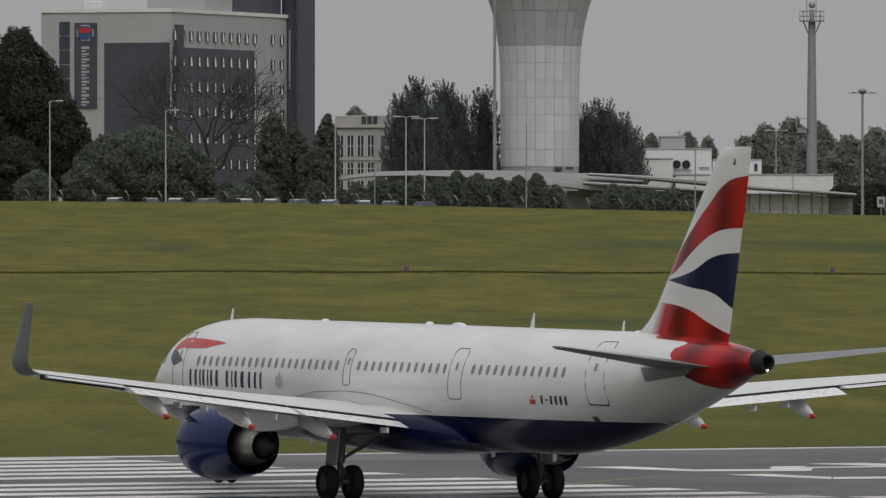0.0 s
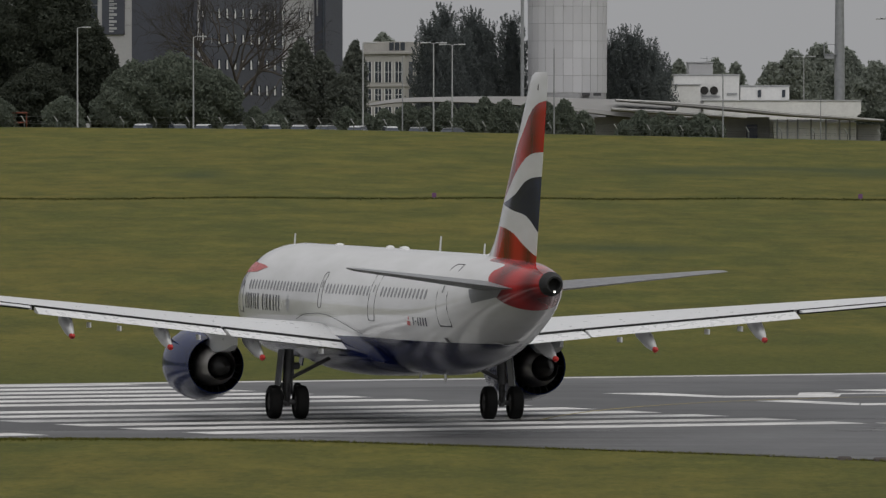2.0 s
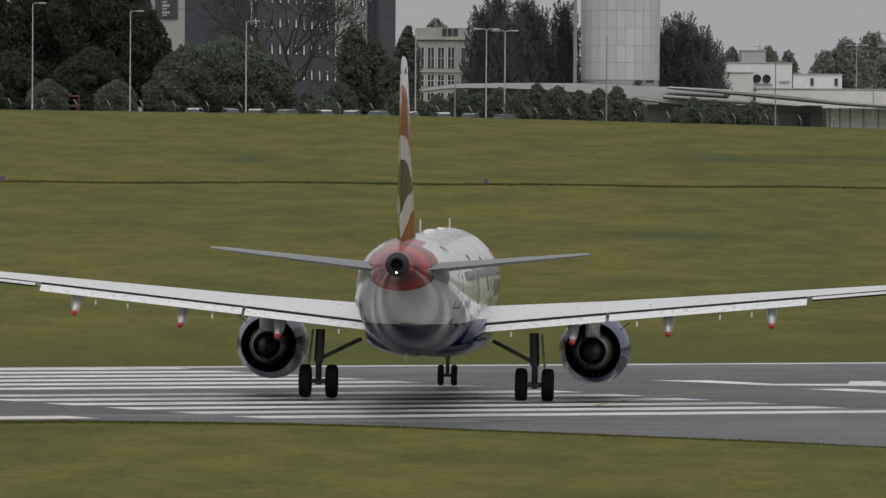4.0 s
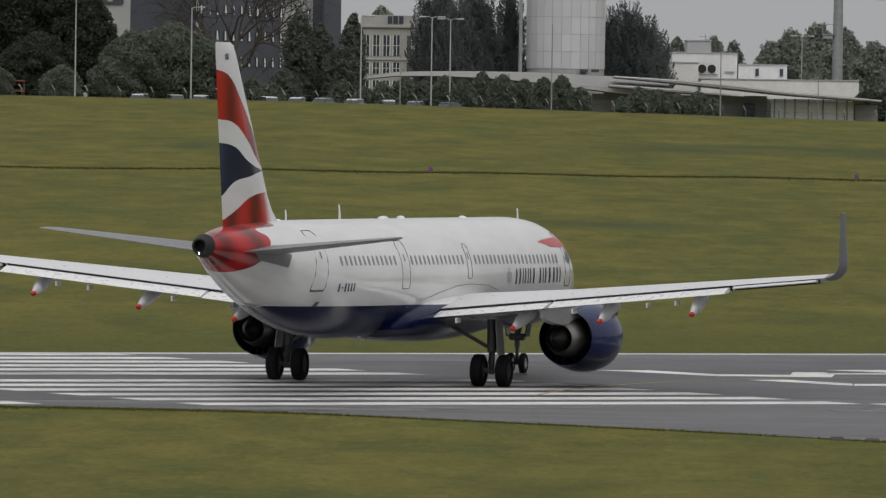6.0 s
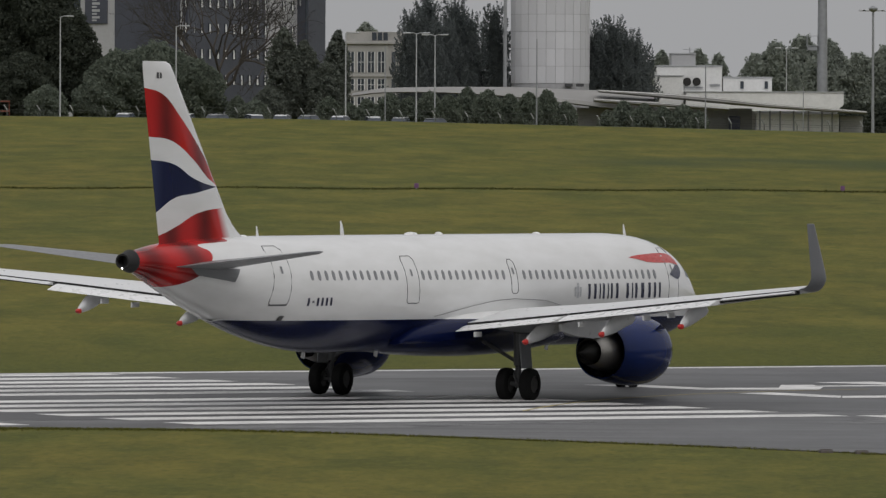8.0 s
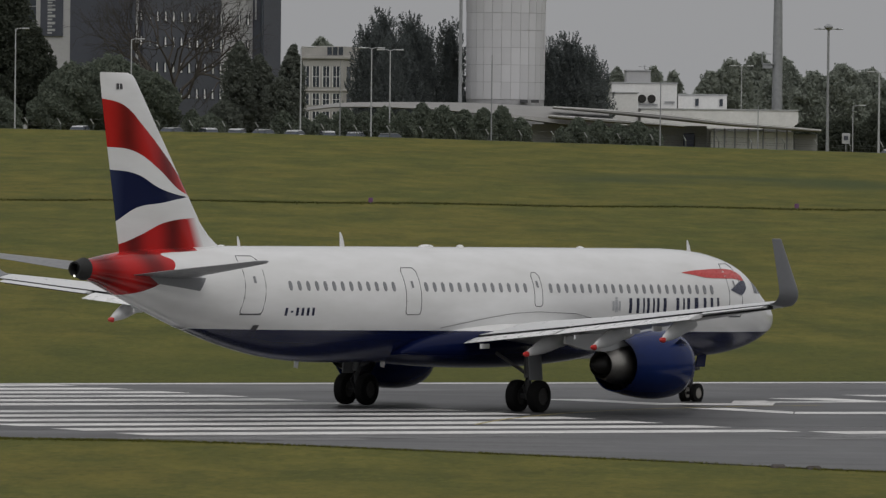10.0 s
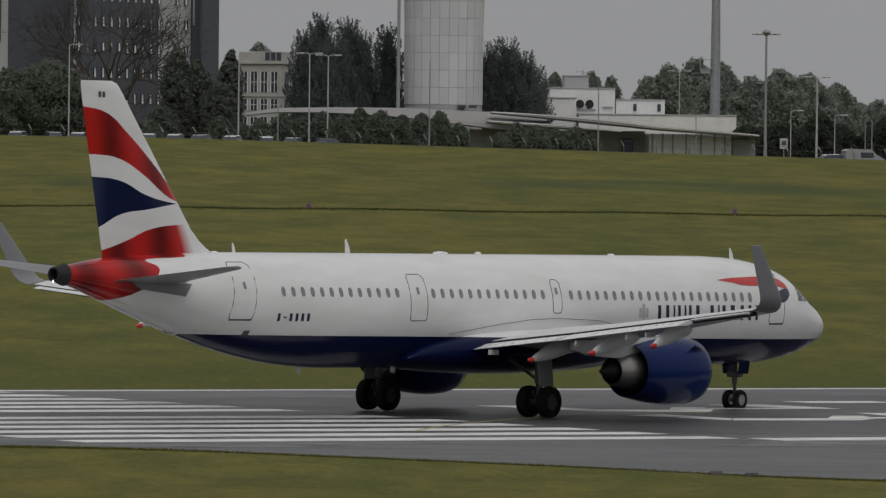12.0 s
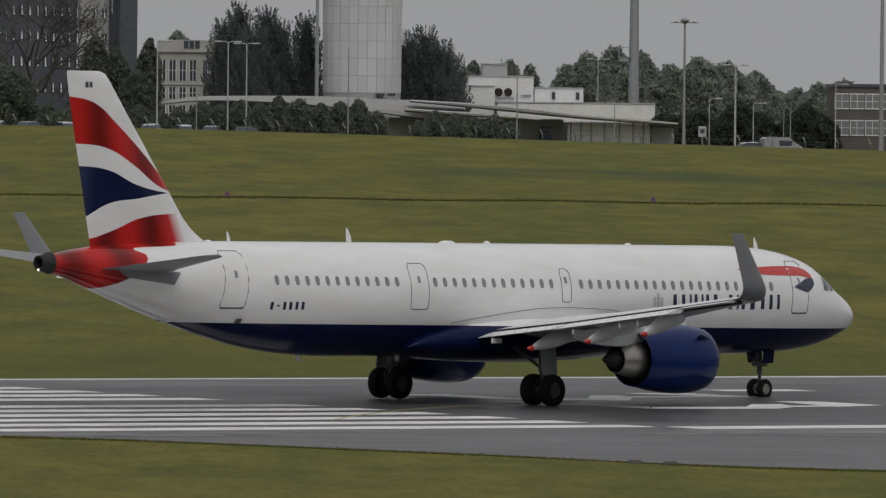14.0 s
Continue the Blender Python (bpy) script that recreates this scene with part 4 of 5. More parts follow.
    build_side(plane, 1)
    build_side(plane, -1)
    return plane


AIRLINER = build_airliner()


# ---- beyond the crest: trees ----
rng = np.random.default_rng(7)


def fast_mesh(name, pts, corners):
    """A mesh of separate faces with that many corners each."""
    me = bpy.data.meshes.new(name)
    n = len(pts)
    me.vertices.add(n)
    me.vertices.foreach_set("co", np.asarray(pts, np.float32).ravel())
    me.loops.add(n)
    me.loops.foreach_set("vertex_index", np.arange(n, dtype=np.int32))
    me.polygons.add(n // corners)
    me.polygons.foreach_set("loop_start", np.arange(0, n, corners, dtype=np.int32))
    me.update(calc_edges=True)
    return me


def cards(name, centres, normals, size, length, material, parent, label=""):
    """Many small leaf blades as one crown."""
    n = len(centres)
    nrm = normals / np.maximum(np.linalg.norm(normals, axis=1, keepdims=True), 1e-6)
    rand = rng.normal(size=(n, 3))
    u = np.cross(nrm, rand)
    u /= np.maximum(np.linalg.norm(u, axis=1, keepdims=True), 1e-6)
    v = np.cross(nrm, u)
    k = size * rng.uniform(0.6, 1.35, (n, 1))
    u, v = u * k, v * k * length
    bend = nrm * k * 0.25
    pts = np.stack([centres - u * 0.6 - v * 0.2, centres - v, centres + u * 0.6 - v * 0.1, centres + v + bend], 1).reshape(-1, 3)
    me = fast_mesh(name, pts, 4)
    me.materials.append(MAT[material])
    ob = new(name, me)
    ob.parent = parent
    return tagged(ob, label)


def trunk_part(parent, h, r, limbs=5, lean=0.03):
    bm = bmesh.new()
    top = Vector((lean * h, 0, h))
    tube(bm, [(0, 0, -0.3), (lean * h * 0.3, 0, h * 0.35), top], [r * 1.25, r * 0.8, r * 0.25], 9)
    for i in range(limbs):
        a, z = rng.uniform(0, math.tau), h * rng.uniform(0.35, 0.85)
        ln = h * rng.uniform(0.12, 0.22)
        d = Vector((math.cos(a), math.sin(a), 0.8)) * ln
        p = Vector((lean * z, 0, z))
        tube(bm, [p, p + d * 0.5 + Vector((0, 0, 0.05 * ln)), p + d], [r * 0.4, r * 0.25, r * 0.08], 6)
    return part("trunk", bm, "bark", parent)


def place(x, y):
    return pose(x, y, ground_z(x, y))


def conifer(x, y, top, half, label="dark evergreen with a ragged pointed crown"):
    base = ground_z(x, y)
    h = top + RISE * x - base
    t = thing("conifer", label, "tree", place(x, y), "evergreens by the control tower")
    trunk_part(t, h * 0.9, h * 0.022, 0, 0.0)
    # a full crown of many upswept sprays, each ending in a pointed tip
    n = int(9000 + 3600 * half)
    f = rng.uniform(0.02, 1, n) ** 0.85
    a = rng.uniform(0, math.tau, n)
    ph = rng.uniform(0, 9, 3)
    lump = 1 + 0.16 * np.sin(a * 3 + ph[0] + f * 9) + 0.12 * np.sin(a * 5 + ph[1] - f * 15)
    rmax = half * 1.10 * np.clip((1.03 - f), 0, 1) ** 0.72 * (0.75 + 0.25 * np.minimum(f / 0.12, 1)) * lump
    r = rmax * np.sqrt(rng.uniform(0.15, 1.0, n))
    c = np.stack([r * np.cos(a), r * np.sin(a), f * h * 0.92 + 0.10 * r], 1)
    nr = np.stack([np.cos(a), np.sin(a), rng.uniform(-0.6, 0.6, n)], 1)
    m = int(150 + 40 * half)
    fa, aa = rng.uniform(0.08, 1.0, m) ** 0.9, rng.uniform(0, math.tau, m)
    rr = half * np.clip(1.02 - fa, 0, 1) ** 0.72 * 1.08
    root = np.stack([rr * np.cos(aa), rr * np.sin(aa), fa * h * 0.86], 1)
    out = 0.55 + 0.35 * rng.uniform(0, 1, m)
    sprays = []
    for i in range(26):
        t_ = i / 25
        spread = (1 - t_) * 0.42 + 0.03
        sprays.append(root + np.stack([np.cos(aa) * out * t_ * 1.2, np.sin(aa) * out * t_ * 1.2, t_ * (0.9 + 0.9 * fa) * 1.3], 1) + rng.normal(size=(m, 3)) * spread * np.array([0.55, 0.55, 0.4]))
    s = np.concatenate(sprays)
    c, nr = np.concatenate([c, s]), np.concatenate([nr, rng.normal(size=(len(s), 3)) * (1, 1, 0.3)])
    cards("crown", c, nr, 0.105, 1.8, "conifer", t)
    return t


def broadleaf(x, y, top, half, material="leaf", label="leafy green broadleaf tree", name="tree", low=0.12, dense=1.0, size=0.17, deep=0.8, group="trees behind the field"):
    base = ground_z(x, y)
    h = top + RISE * x - base
    t = thing(name, label, "bush" if name == "shrub" else "tree", place(x, y), group)
    trunk_part(t, h * 0.8, max(0.05, h * 0.02), 6)
    pts, nrs = [], []
    n_cl = int(30 + half * 11)
    for i in range(n_cl):
        a, f = rng.uniform(0, math.tau), ((i + 0.5) / n_cl) ** 0.9
        prof = math.sin(math.pi * min(1, 0.16 + 0.84 * f)) ** 0.6
        rr = half * prof * math.sqrt(rng.uniform(0.1, 1)) * 0.86
        cr = half * rng.uniform(0.10, 0.27)
        cz = h * (low + (0.97 - low) * f) - cr * 0.7 * (f > 0.6)
        n = int(400 * dense * (cr / 0.9) ** 1.5) + 45
        d = rng.normal(size=(n, 3))
        d /= np.linalg.norm(d, axis=1, keepdims=True)
        k = rng.uniform(0.15, 1.25, (n, 1)) * (1 + 0.25 * np.sin(d[:, :1] * 7 + i))
        pts.append(np.array([rr * math.cos(a), rr * math.sin(a) * deep, max(cz, 0.2 * cr)]) + d * k * cr * np.array([1, 1, 0.8]))
        nrs.append(d + rng.normal(size=(n, 3)) * 0.5)
    # loose leaves between the clumps
    n = int(0.6 * sum(len(q) for q in pts))
    f, a = rng.uniform(0, 1, n) ** 0.9, rng.uniform(0, math.tau, n)
    r = half * 0.95 * np.sin(math.pi * np.minimum(1, 0.16 + 0.84 * f)) ** 0.6 * np.sqrt(rng.uniform(0.1, 1, n)) * (1 + 0.18 * np.sin(a * 4 + f * 11))
    pts.append(np.stack([r * np.cos(a), r * np.sin(a) * deep, h * (low + (0.95 - low) * f)], 1))
    nrs.append(rng.normal(size=(n, 3)))
    p = np.concatenate(pts)
    p[:, 2] = np.maximum(p[:, 2], 0.05)
    cards("crown", p, np.concatenate(nrs), size, 1.2, material, t)
    return t


def bare_tree(x, y, top, half):
    base = ground_z(x, y)
    h = top + RISE * x - base
    t = thing("bare_tree", "leafless spreading tree with fine grey-brown twigs", "tree", place(x, y))
    bm = bmesh.new()
    twigs = bmesh.new()

    def grow(p, d, ln, r, depth):
        q = p + d * ln
        mid = p + d * ln * 0.5 + Vector(rng.normal(size=3)) * ln * 0.06
        tube(bm if depth < 3 else twigs, [p, mid, q], [r, r * 0.82, r * 0.65], 6 if depth < 3 else 4)
        if depth >= 6:
            return
        for _ in range(3 if depth < 4 else 2):
            nd = (d + Vector(rng.normal(size=3)) * 0.52 + Vector((0, 0, 0.10))).normalized()
            nd.x += 0.20 * math.copysign(1, q.x) * half / h
            grow(q, nd.normalized(), ln * rng.uniform(0.62, 0.82), r * 0.63, depth + 1)

    tube(bm, [(0, 0, -0.3), (0.1, 0, h * 0.22)], [0.42, 0.30], 10)
    for i in range(6):
        a = math.tau * i / 6 + 0.4
        grow(Vector((0.1, 0, h * 0.2)), Vector((math.cos(a) * 0.75, math.sin(a) * 0.6, 0.9)).normalized(), h * 0.24, 0.22, 0)
    tr = part("trunk", bm, "bark", t)
    part("branchwork", twigs, "twig", tr)


for x, y, top, half in ((1.26, 1046, 25.94, 3.19), (4.47, 1049, 25.29, 3.20), (-0.53, 1043, 23.85, 2.39),
                        (6.38, 1046, 23.51, 2.13), (9.23, 1052, 24.70, 2.14), (2.91, 1040, 22.46, 3.44),
                        (23.14, 1052, 22.93, 2.81), (25.10, 1050, 21.09, 2.54), (26.76, 1055, 19.12, 1.74), (21.42, 1056, 22.19, 2.42)):
    conifer(x, y, top, half)
for x, y, top, half in ((-43.96, 1008, 31.56, 5.90), (-50.89, 1012, 27.64, 5.15), (-57.53, 1010, 26.69, 5.14), (-38.55, 1004, 23.59, 3.06), (-44.25, 1000, 18.80, 4.45), (-53.79, 1000, 18.24, 4.77)):
    broadleaf(x, y, top, half, "leaf_dark", "tall dark green broadleaf tree in full leaf", dense=1.5)
for x, y, top, half in ((-29.37, 1002, 19.86, 5.86), (-33.76, 1000, 19.05, 3.81), (-24.86, 1000, 18.03, 3.50), (-35.91, 998, 15.87, 2.86)):
    broadleaf(x, y, top, half, "leaf", "broad grey-green rounded bushy tree", dense=1.4)
for x, y, top, half in ((-15.09, 1006, 21.72, 2.17), (-12.69, 1008, 20.26, 1.92), (-9.05, 1010, 21.47, 1.73), (-10.28, 1004, 17.64, 2.23), (-16.59, 1000, 14.80, 2.03)):
    broadleaf(x, y, top, half, "leaf_mid", "slender dark green tree beside the hotel", low=0.05, dense=1.6)
bare_tree(-22.76, 1020, 29.85, 6.48)
for cx, ty, hw in ((628, 322, 22), (668, 312, 30), (705, 318, 26), (738, 308, 26), (772, 314, 26), (806, 300, 26), (842, 304, 30), (880, 312, 26), (915, 308, 26), (946, 304, 24), (980, 326, 22), (1052, 342, 16), (1082, 324, 24), (1118, 328, 24), (1152, 334, 24), (1188, 330, 26), (1216, 342, 18), (430, 325, 30), (398, 318, 20), (60, 300, 40), (-60, 300, 40), (-150, 300, 36), (560, 318, 24), (597, 330, 20)):
    yy = 994 + 6 * math.sin(cx)
    broadleaf((cx - 716) * yy / 15729, yy, 9.753 + (377.5 - ty - 0.007 * (cx - 716)) * yy / 15729, hw * yy / 15729, "leaf", "low green shrub inside the fence", "shrub", 0.0, 1.3, 0.14, 1.0, "shrubs along the fence")
# far trees, their haze painted into the leaves
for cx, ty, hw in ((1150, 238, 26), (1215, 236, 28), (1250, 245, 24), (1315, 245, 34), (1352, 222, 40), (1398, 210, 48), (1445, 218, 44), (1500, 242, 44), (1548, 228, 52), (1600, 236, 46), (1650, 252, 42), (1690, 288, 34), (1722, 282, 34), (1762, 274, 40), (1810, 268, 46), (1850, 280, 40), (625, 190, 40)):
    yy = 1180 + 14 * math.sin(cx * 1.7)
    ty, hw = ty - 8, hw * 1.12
    broadleaf((cx - 716) * yy / 15729, yy, 9.753 + (377.5 - ty - 0.007 * (cx - 716)) * yy / 15729, hw * yy / 15729, "leaf_far", "distant rounded tree with haze in its grey-green leaf colour", low=0.02, dense=0.8, size=0.22, group="distant trees")
for cx, ty, hw in ((1490, 322, 36), (1545, 318, 38), (1600, 326, 38), (1655, 320, 38), (1710, 330, 36), (1765, 322, 38), (1440, 340, 30), (1620, 300, 40), (1740, 305, 40)):
    yy = 1030 + 5 * math.sin(cx)
    broadleaf((cx - 716) * yy / 15729, yy, 9.753 + (377.5 - ty - 0.007 * (cx - 716)) * yy / 15729, hw * yy / 15729, "leaf_dark", "dark hedge bush behind the fence", "shrub", 0.0, 1.2, 0.17, 1.0, "hedge bushes")


# ---- buildings ----
def build_hotel():
    """A block seen on its corner: a short front and a long side, with a taller dark slab behind."""
    turn = 21.0
    cx, cy = -28.70, 1085
    base = ground_z(cx, cy)
    top = 34.48 - base
    hotel = thing("hotel", "grey and white hotel block with dark panels and rows of windows", "building", pose(cx, cy, base - 0.2, 0, 0, -turn))
    # local axes: front runs to -x, side runs to +y, corner at the origin
    W, L = 17.3, 38.0
    bm = bmesh.new()
    box(bm, -W, 0, 0, L, -0.5, top, 0.05)
    part("wall", bm, "cladding", hotel)
    bm = bmesh.new()
    for a in ((-W - 0.15, 0.15, -0.15, 0.35), (-W - 0.15, 0.15, L - 0.35, L + 0.15), (-W - 0.15, -W + 0.35, 0.35, L - 0.35), (-0.35, 0.15, 0.35, L - 0.35)):
        box(bm, *a, top, top + 0.45)
    part("parapet", bm, "render_", hotel)
    s = 1085 / 15729 / math.cos(radians(turn))
    front = lambda px: -(300 - px) * s
    zz = lambda py: 9.753 + (377.5 - py + 2.9) * 1085 / 15729 - base
    def plate(name, x0, x1, z0, z1, material, label="", d=0.12):
        bm = bmesh.new()
        box(bm, x0, x1, -d, 0.0, z0, z1, 0.02)
        return part(name, bm, material, hotel, label)
    plate("dark_panel", front(180), -0.2, 0.2, zz(76), "slate", "dark grey cladding panel", 0.10)
    b = plate("sign_board", front(127), front(167), zz(192), zz(40), "slate", "tall dark sign board with a lamp-like emblem", 0.22)
    for i in range(7):
        plate("stair_pane", front(99), front(118), zz(38 + 25.5 * i + 24), zz(38 + 25.5 * i), "tint", "", 0.08)
    for name, w, h, y, dz, material in (("emblem_ring", 1.12, 0.98, 0.25, 0.0, "paleps"), ("emblem_disc", 0.98, 0.84, 0.30, 0.0, "emblem"), ("emblem_patch", 0.80, 0.34, 0.34, 0.30, "redpaint")):
        bm = bmesh.new()
        box(bm, -w, w, -y - 0.03, -y, -h, h)
        corners = [e for e in bm.edges if abs((e.verts[0].co - e.verts[1].co).y) > 0.01]
        bmesh.ops.bevel(bm, geom=corners, offset=min(w, h) * 0.55, segments=4, affect="EDGES")
        bmesh.ops.transform(bm, verts=bm.verts[:], matrix=pose(front(147), 0, zz(58) + dz))
        part(name, bm, material, b)
    # the vertical name as plain bars
    z = zz(82)
    for i, ln in enumerate((0.75, 0.5, 0.65, 0.65, 0.65, 0.35, 0.65, 0.75, 0.75, 0.65)):
        bm = bmesh.new()
        box(bm, -0.5, 0.5, -0.27, -0.22, -ln * 0.42, 0, 0, pose(front(147), 0, z))
        box(bm, -0.5, 0.1, -0.27, -0.22, -ln * 0.9, -ln * 0.62, 0, pose(front(147), 0, z))
        part("lettering_bar", bm, "paleps", b)
        z -= ln + 0.11
    # side wall: dark field, windows in rows
    def side(name, y0, y1, z0, z1, material, d=0.10):
        bm = bmesh.new()
        box(bm, 0.0, d, y0, y1, z0, z1, 0.01)
        return part(name, bm, material, hotel)
    side("dark_panel", 0.4, 27.0, 0.2, zz(84), "slate")
    side("pipe_chase", 1.0, 3.2, 0.2, zz(44), "slate", 0.35)
    first = None
    for r in range(6):
        zc = zz(60 + 45.5 * r) - 0.2
        for y in [0.9 + 2.6 * c for c in range(11)] + [33.0, 36.0]:
            m = pose(0.16, y, zc)
            if first is None:
                bm = bmesh.new()
                box(bm, -0.05, 0.05, -0.50, 0.50, -0.62, 0.62)
                first = part("window", bm, "tint", hotel)
                first.matrix_basis = m
                bm = bmesh.new()
                loft(bm, [[(x, -0.42, -0.56), (x, 0.10, -0.56), (x, -0.12, 0.58), (x, -0.36, 0.58)] for x in (0.05, 0.10)])
                blind = part("blind", bm, "render_", first, "half-drawn white blind")
            else:
                share(blind, share(first, hotel, m, "window"), Matrix.Identity(4), "blind")
    # roof house and the taller slab behind
    bm = bmesh.new()
    box(bm, -8.2, -0.5, 12, 21, top, top + 12, 0.05)
    part("roof_house", bm, "cladding", hotel)
    bm = bmesh.new()
    box(bm, -4.2, -0.4, 21.05, 37, top, top + 12, 0.05)
    part("dark_roof_house", bm, "slate", hotel)
    bm = bmesh.new()
    box(bm, -0.75, 1.45, 38.1, 44, -0.5, top + 16, 0.05)
    slab = part("dark_slab", bm, "slate", hotel, "tall dark blue-grey stair slab")
    for i, x in enumerate((-0.5, 0.35, 1.1)):
        bm = bmesh.new()
        box(bm, x, x + (0.10 if i == 1 else 0.25), 37.8, 38.1, 0 if i != 1 else top - 9.0, top + 16 if i != 1 else top - 1.5)
        part("pale_strip", bm, "paleps" if i == 1 else "tint", slab)
    bm = bmesh.new()
    box(bm, -13, -10.5, 3, 5, top + 0.45, top + 1.5, 0.1)
    part("roof_vent", bm, "render_", hotel)


def build_tower():
    D = 1040
    cx, base = 15.60, ground_z(15.60, 1040)
    foot = 14.80 - base
    t = thing("control_tower", "pale panelled control tower shaft flaring at the top", "tower", pose(cx, D, base))
    prof = [(-0.5, 4.52), (foot + 10, 4.58), (foot + 13.5, 4.72), (foot + 15.5, 4.95), (foot + 17.5, 5.3), (foot + 19.5, 5.85), (foot + 21.5, 6.6), (foot + 24, 7.8), (foot + 27, 9.2)]
    rad = lambda z: float(easy(z, [p[0] for p in prof], [p[1] for p in prof]))
    bm = bmesh.new()
    zs = sorted(set([p[0] for p in prof] + list(np.arange(0, foot + 27, 1.0))))
    spin(bm, [(z, rad(z)) for z in zs], "Z", 48, caps=True)
    core = part("shaft", bm, "joint", t, "", True)
    n, rowh = 26, 2.02
    z = foot + 0.35
    while z < foot + 24:
        z1 = z + rowh
        hcut = 0.05
        bm = bmesh.new()
        da = math.tau / n
        seg = 2
        inner, outer = [], []
        for zz_ in (z + hcut / 2, (z + z1) / 2, z1 - hcut / 2):
            inner.append([(rad(zz_) * math.cos(a), rad(zz_) * math.sin(a), zz_) for a in np.linspace(0.006, da - 0.006, seg + 1)])
            outer.append([((rad(zz_) + 0.06) * math.cos(a), (rad(zz_) + 0.06) * math.sin(a), zz_) for a in np.linspace(0.006, da - 0.006, seg + 1)])
        loft(bm, outer, caps=False, closed=False)
        loft(bm, [outer[0], inner[0]], caps=False, closed=False)
        loft(bm, [outer[-1], inner[-1]], caps=False, closed=False)
        loft(bm, [[r[0] for r in outer], [r[0] for r in inner]], caps=False, closed=False)
        loft(bm, [[r[-1] for r in outer], [r[-1] for r in inner]], caps=False, closed=False)
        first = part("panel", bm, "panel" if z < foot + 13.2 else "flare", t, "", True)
        for i in range(1, n):
            share(first, t, Matrix.Rotation(da * i, 4, "Z"))
        z = z1
    bm = bmesh.new()
    for x in (2.1, 3.4):
        box(bm, x - 0.45, x + 0.45, -4.9, -4.0, foot, foot + 0.35, 0.03)
    part("base_vent", bm, "ink", t)


def build_terminal():
    """A long low building under a curved roof."""
    D0 = 1012
    t = thing("low_terminal", "long low terminal with a pale curved roof and white walls", "building", pose(0, D0, 0))
    bm = bmesh.new()
    xs = [-7.35, -3.82, 0.05, 5.2, 10.34, 15.49, 18.06, 21.92, 27.07]
    up = [13.88, 14.46, 14.59, 14.66, 14.66, 14.49, 14.40, 14.27, 14.01]
    dn = [13.56, 13.95, 14.01, 13.88, 13.56, 12.98, 12.73, 12.28, 12.08]
    rings = []
    for x in np.linspace(xs[0], xs[-1], 36):
        z, b = float(easy(x, xs, up)), float(easy(x, xs, dn))
        rings.append([(x, -2.6, b), (x, -2.3, b + (z - b) * 0.25), (x, 2.0, b + (z - b) * 0.75), (x, 8.0, z), (x, 22, z - 0.1), (x, 22, b), (x, 0, b - 0.1)])
    loft(bm, rings)
    part("roof", bm, "roof", t, "pale weathered curved roof", True)
    # the long tapering canopy and a lower one in front of it
    for name, y0, y1, xs, up, dn in (("long_canopy", -4.6, 1.0, [20.6, 27.07, 34.15, 39.94, 46.37, 51.0], [14.30, 13.98, 13.43, 12.79, 12.34, 11.98], [14.05, 13.50, 12.85, 12.35, 11.95, 11.68]),
                                     ("canopy", -7.5, -4.7, [19.99, 27.71, 34.15, 35.3], [13.30, 12.88, 12.40, 12.30], [12.95, 12.42, 12.10, 12.02])):
        bm = bmesh.new()
        rings = []
        for x in np.linspace(xs[0], xs[-1], 24):
            z, b = float(easy(x, xs, up)), float(easy(x, xs, dn))
            rings.append([(x, y0 + 0.4, b - 0.04), (x, y0, b + (z - b) * 0.35), (x, y0 + 0.05, z), (x, y1, z + 0.05), (x, y1, b)])
        loft(bm, rings)
        canopy = part(name, bm, "roof", t, "pale metal canopy edge", True)
        bm = bmesh.new()
        loft(bm, [[(x, y0 - 0.03, float(easy(x, xs, up)) - 0.02), (x, y0 - 0.03, float(easy(x, xs, up)) - 0.12), (x, y0 + 0.02, float(easy(x, xs, up)) - 0.12), (x, y0 + 0.02, float(easy(x, xs, up)) - 0.02)] for x in np.linspace(xs[0], xs[-1], 24)])
        part("gutter", bm, "render_", canopy)
    bm = bmesh.new()
    box(bm, -6.82, 47.87, 1.2, 20, 6.5, 12.0, 0.05)
    wall = part("wall", bm, "render_", t)
    bm = bmesh.new()
    box(bm, 38.60, 48.00, -1.5, 1.19, 6.5, 11.67, 0.05)
    part("white_wall", bm, "render_", t)
    bm = bmesh.new()
    box(bm, 18.27, 38.22, 0.9, 1.2, 7.2, 12.27)
    part("shaded_wall", bm, "concrete", t)
    for px in (38.99, 40.15, 41.31, 42.85, 44.52, 46.07, 47.23):
        bm = bmesh.new()
        tube(bm, [(px, -2.0, 6.3), (px, -2.0, 12.00)], 0.10, 8)
        part("column", bm, "steel", t)
    bm = bmesh.new()
    box(bm, 48.19, 50.76, -0.5, 1.0, 6.3, 11.44, 0.03)
    part("end_wall", bm, "concrete", t)
    bm = bmesh.new()
    box(bm, 35.52, 36.80, -0.8, 0.6, 6.5, 11.40, 0.05)
    part("door_leaf", bm, "navy", t)


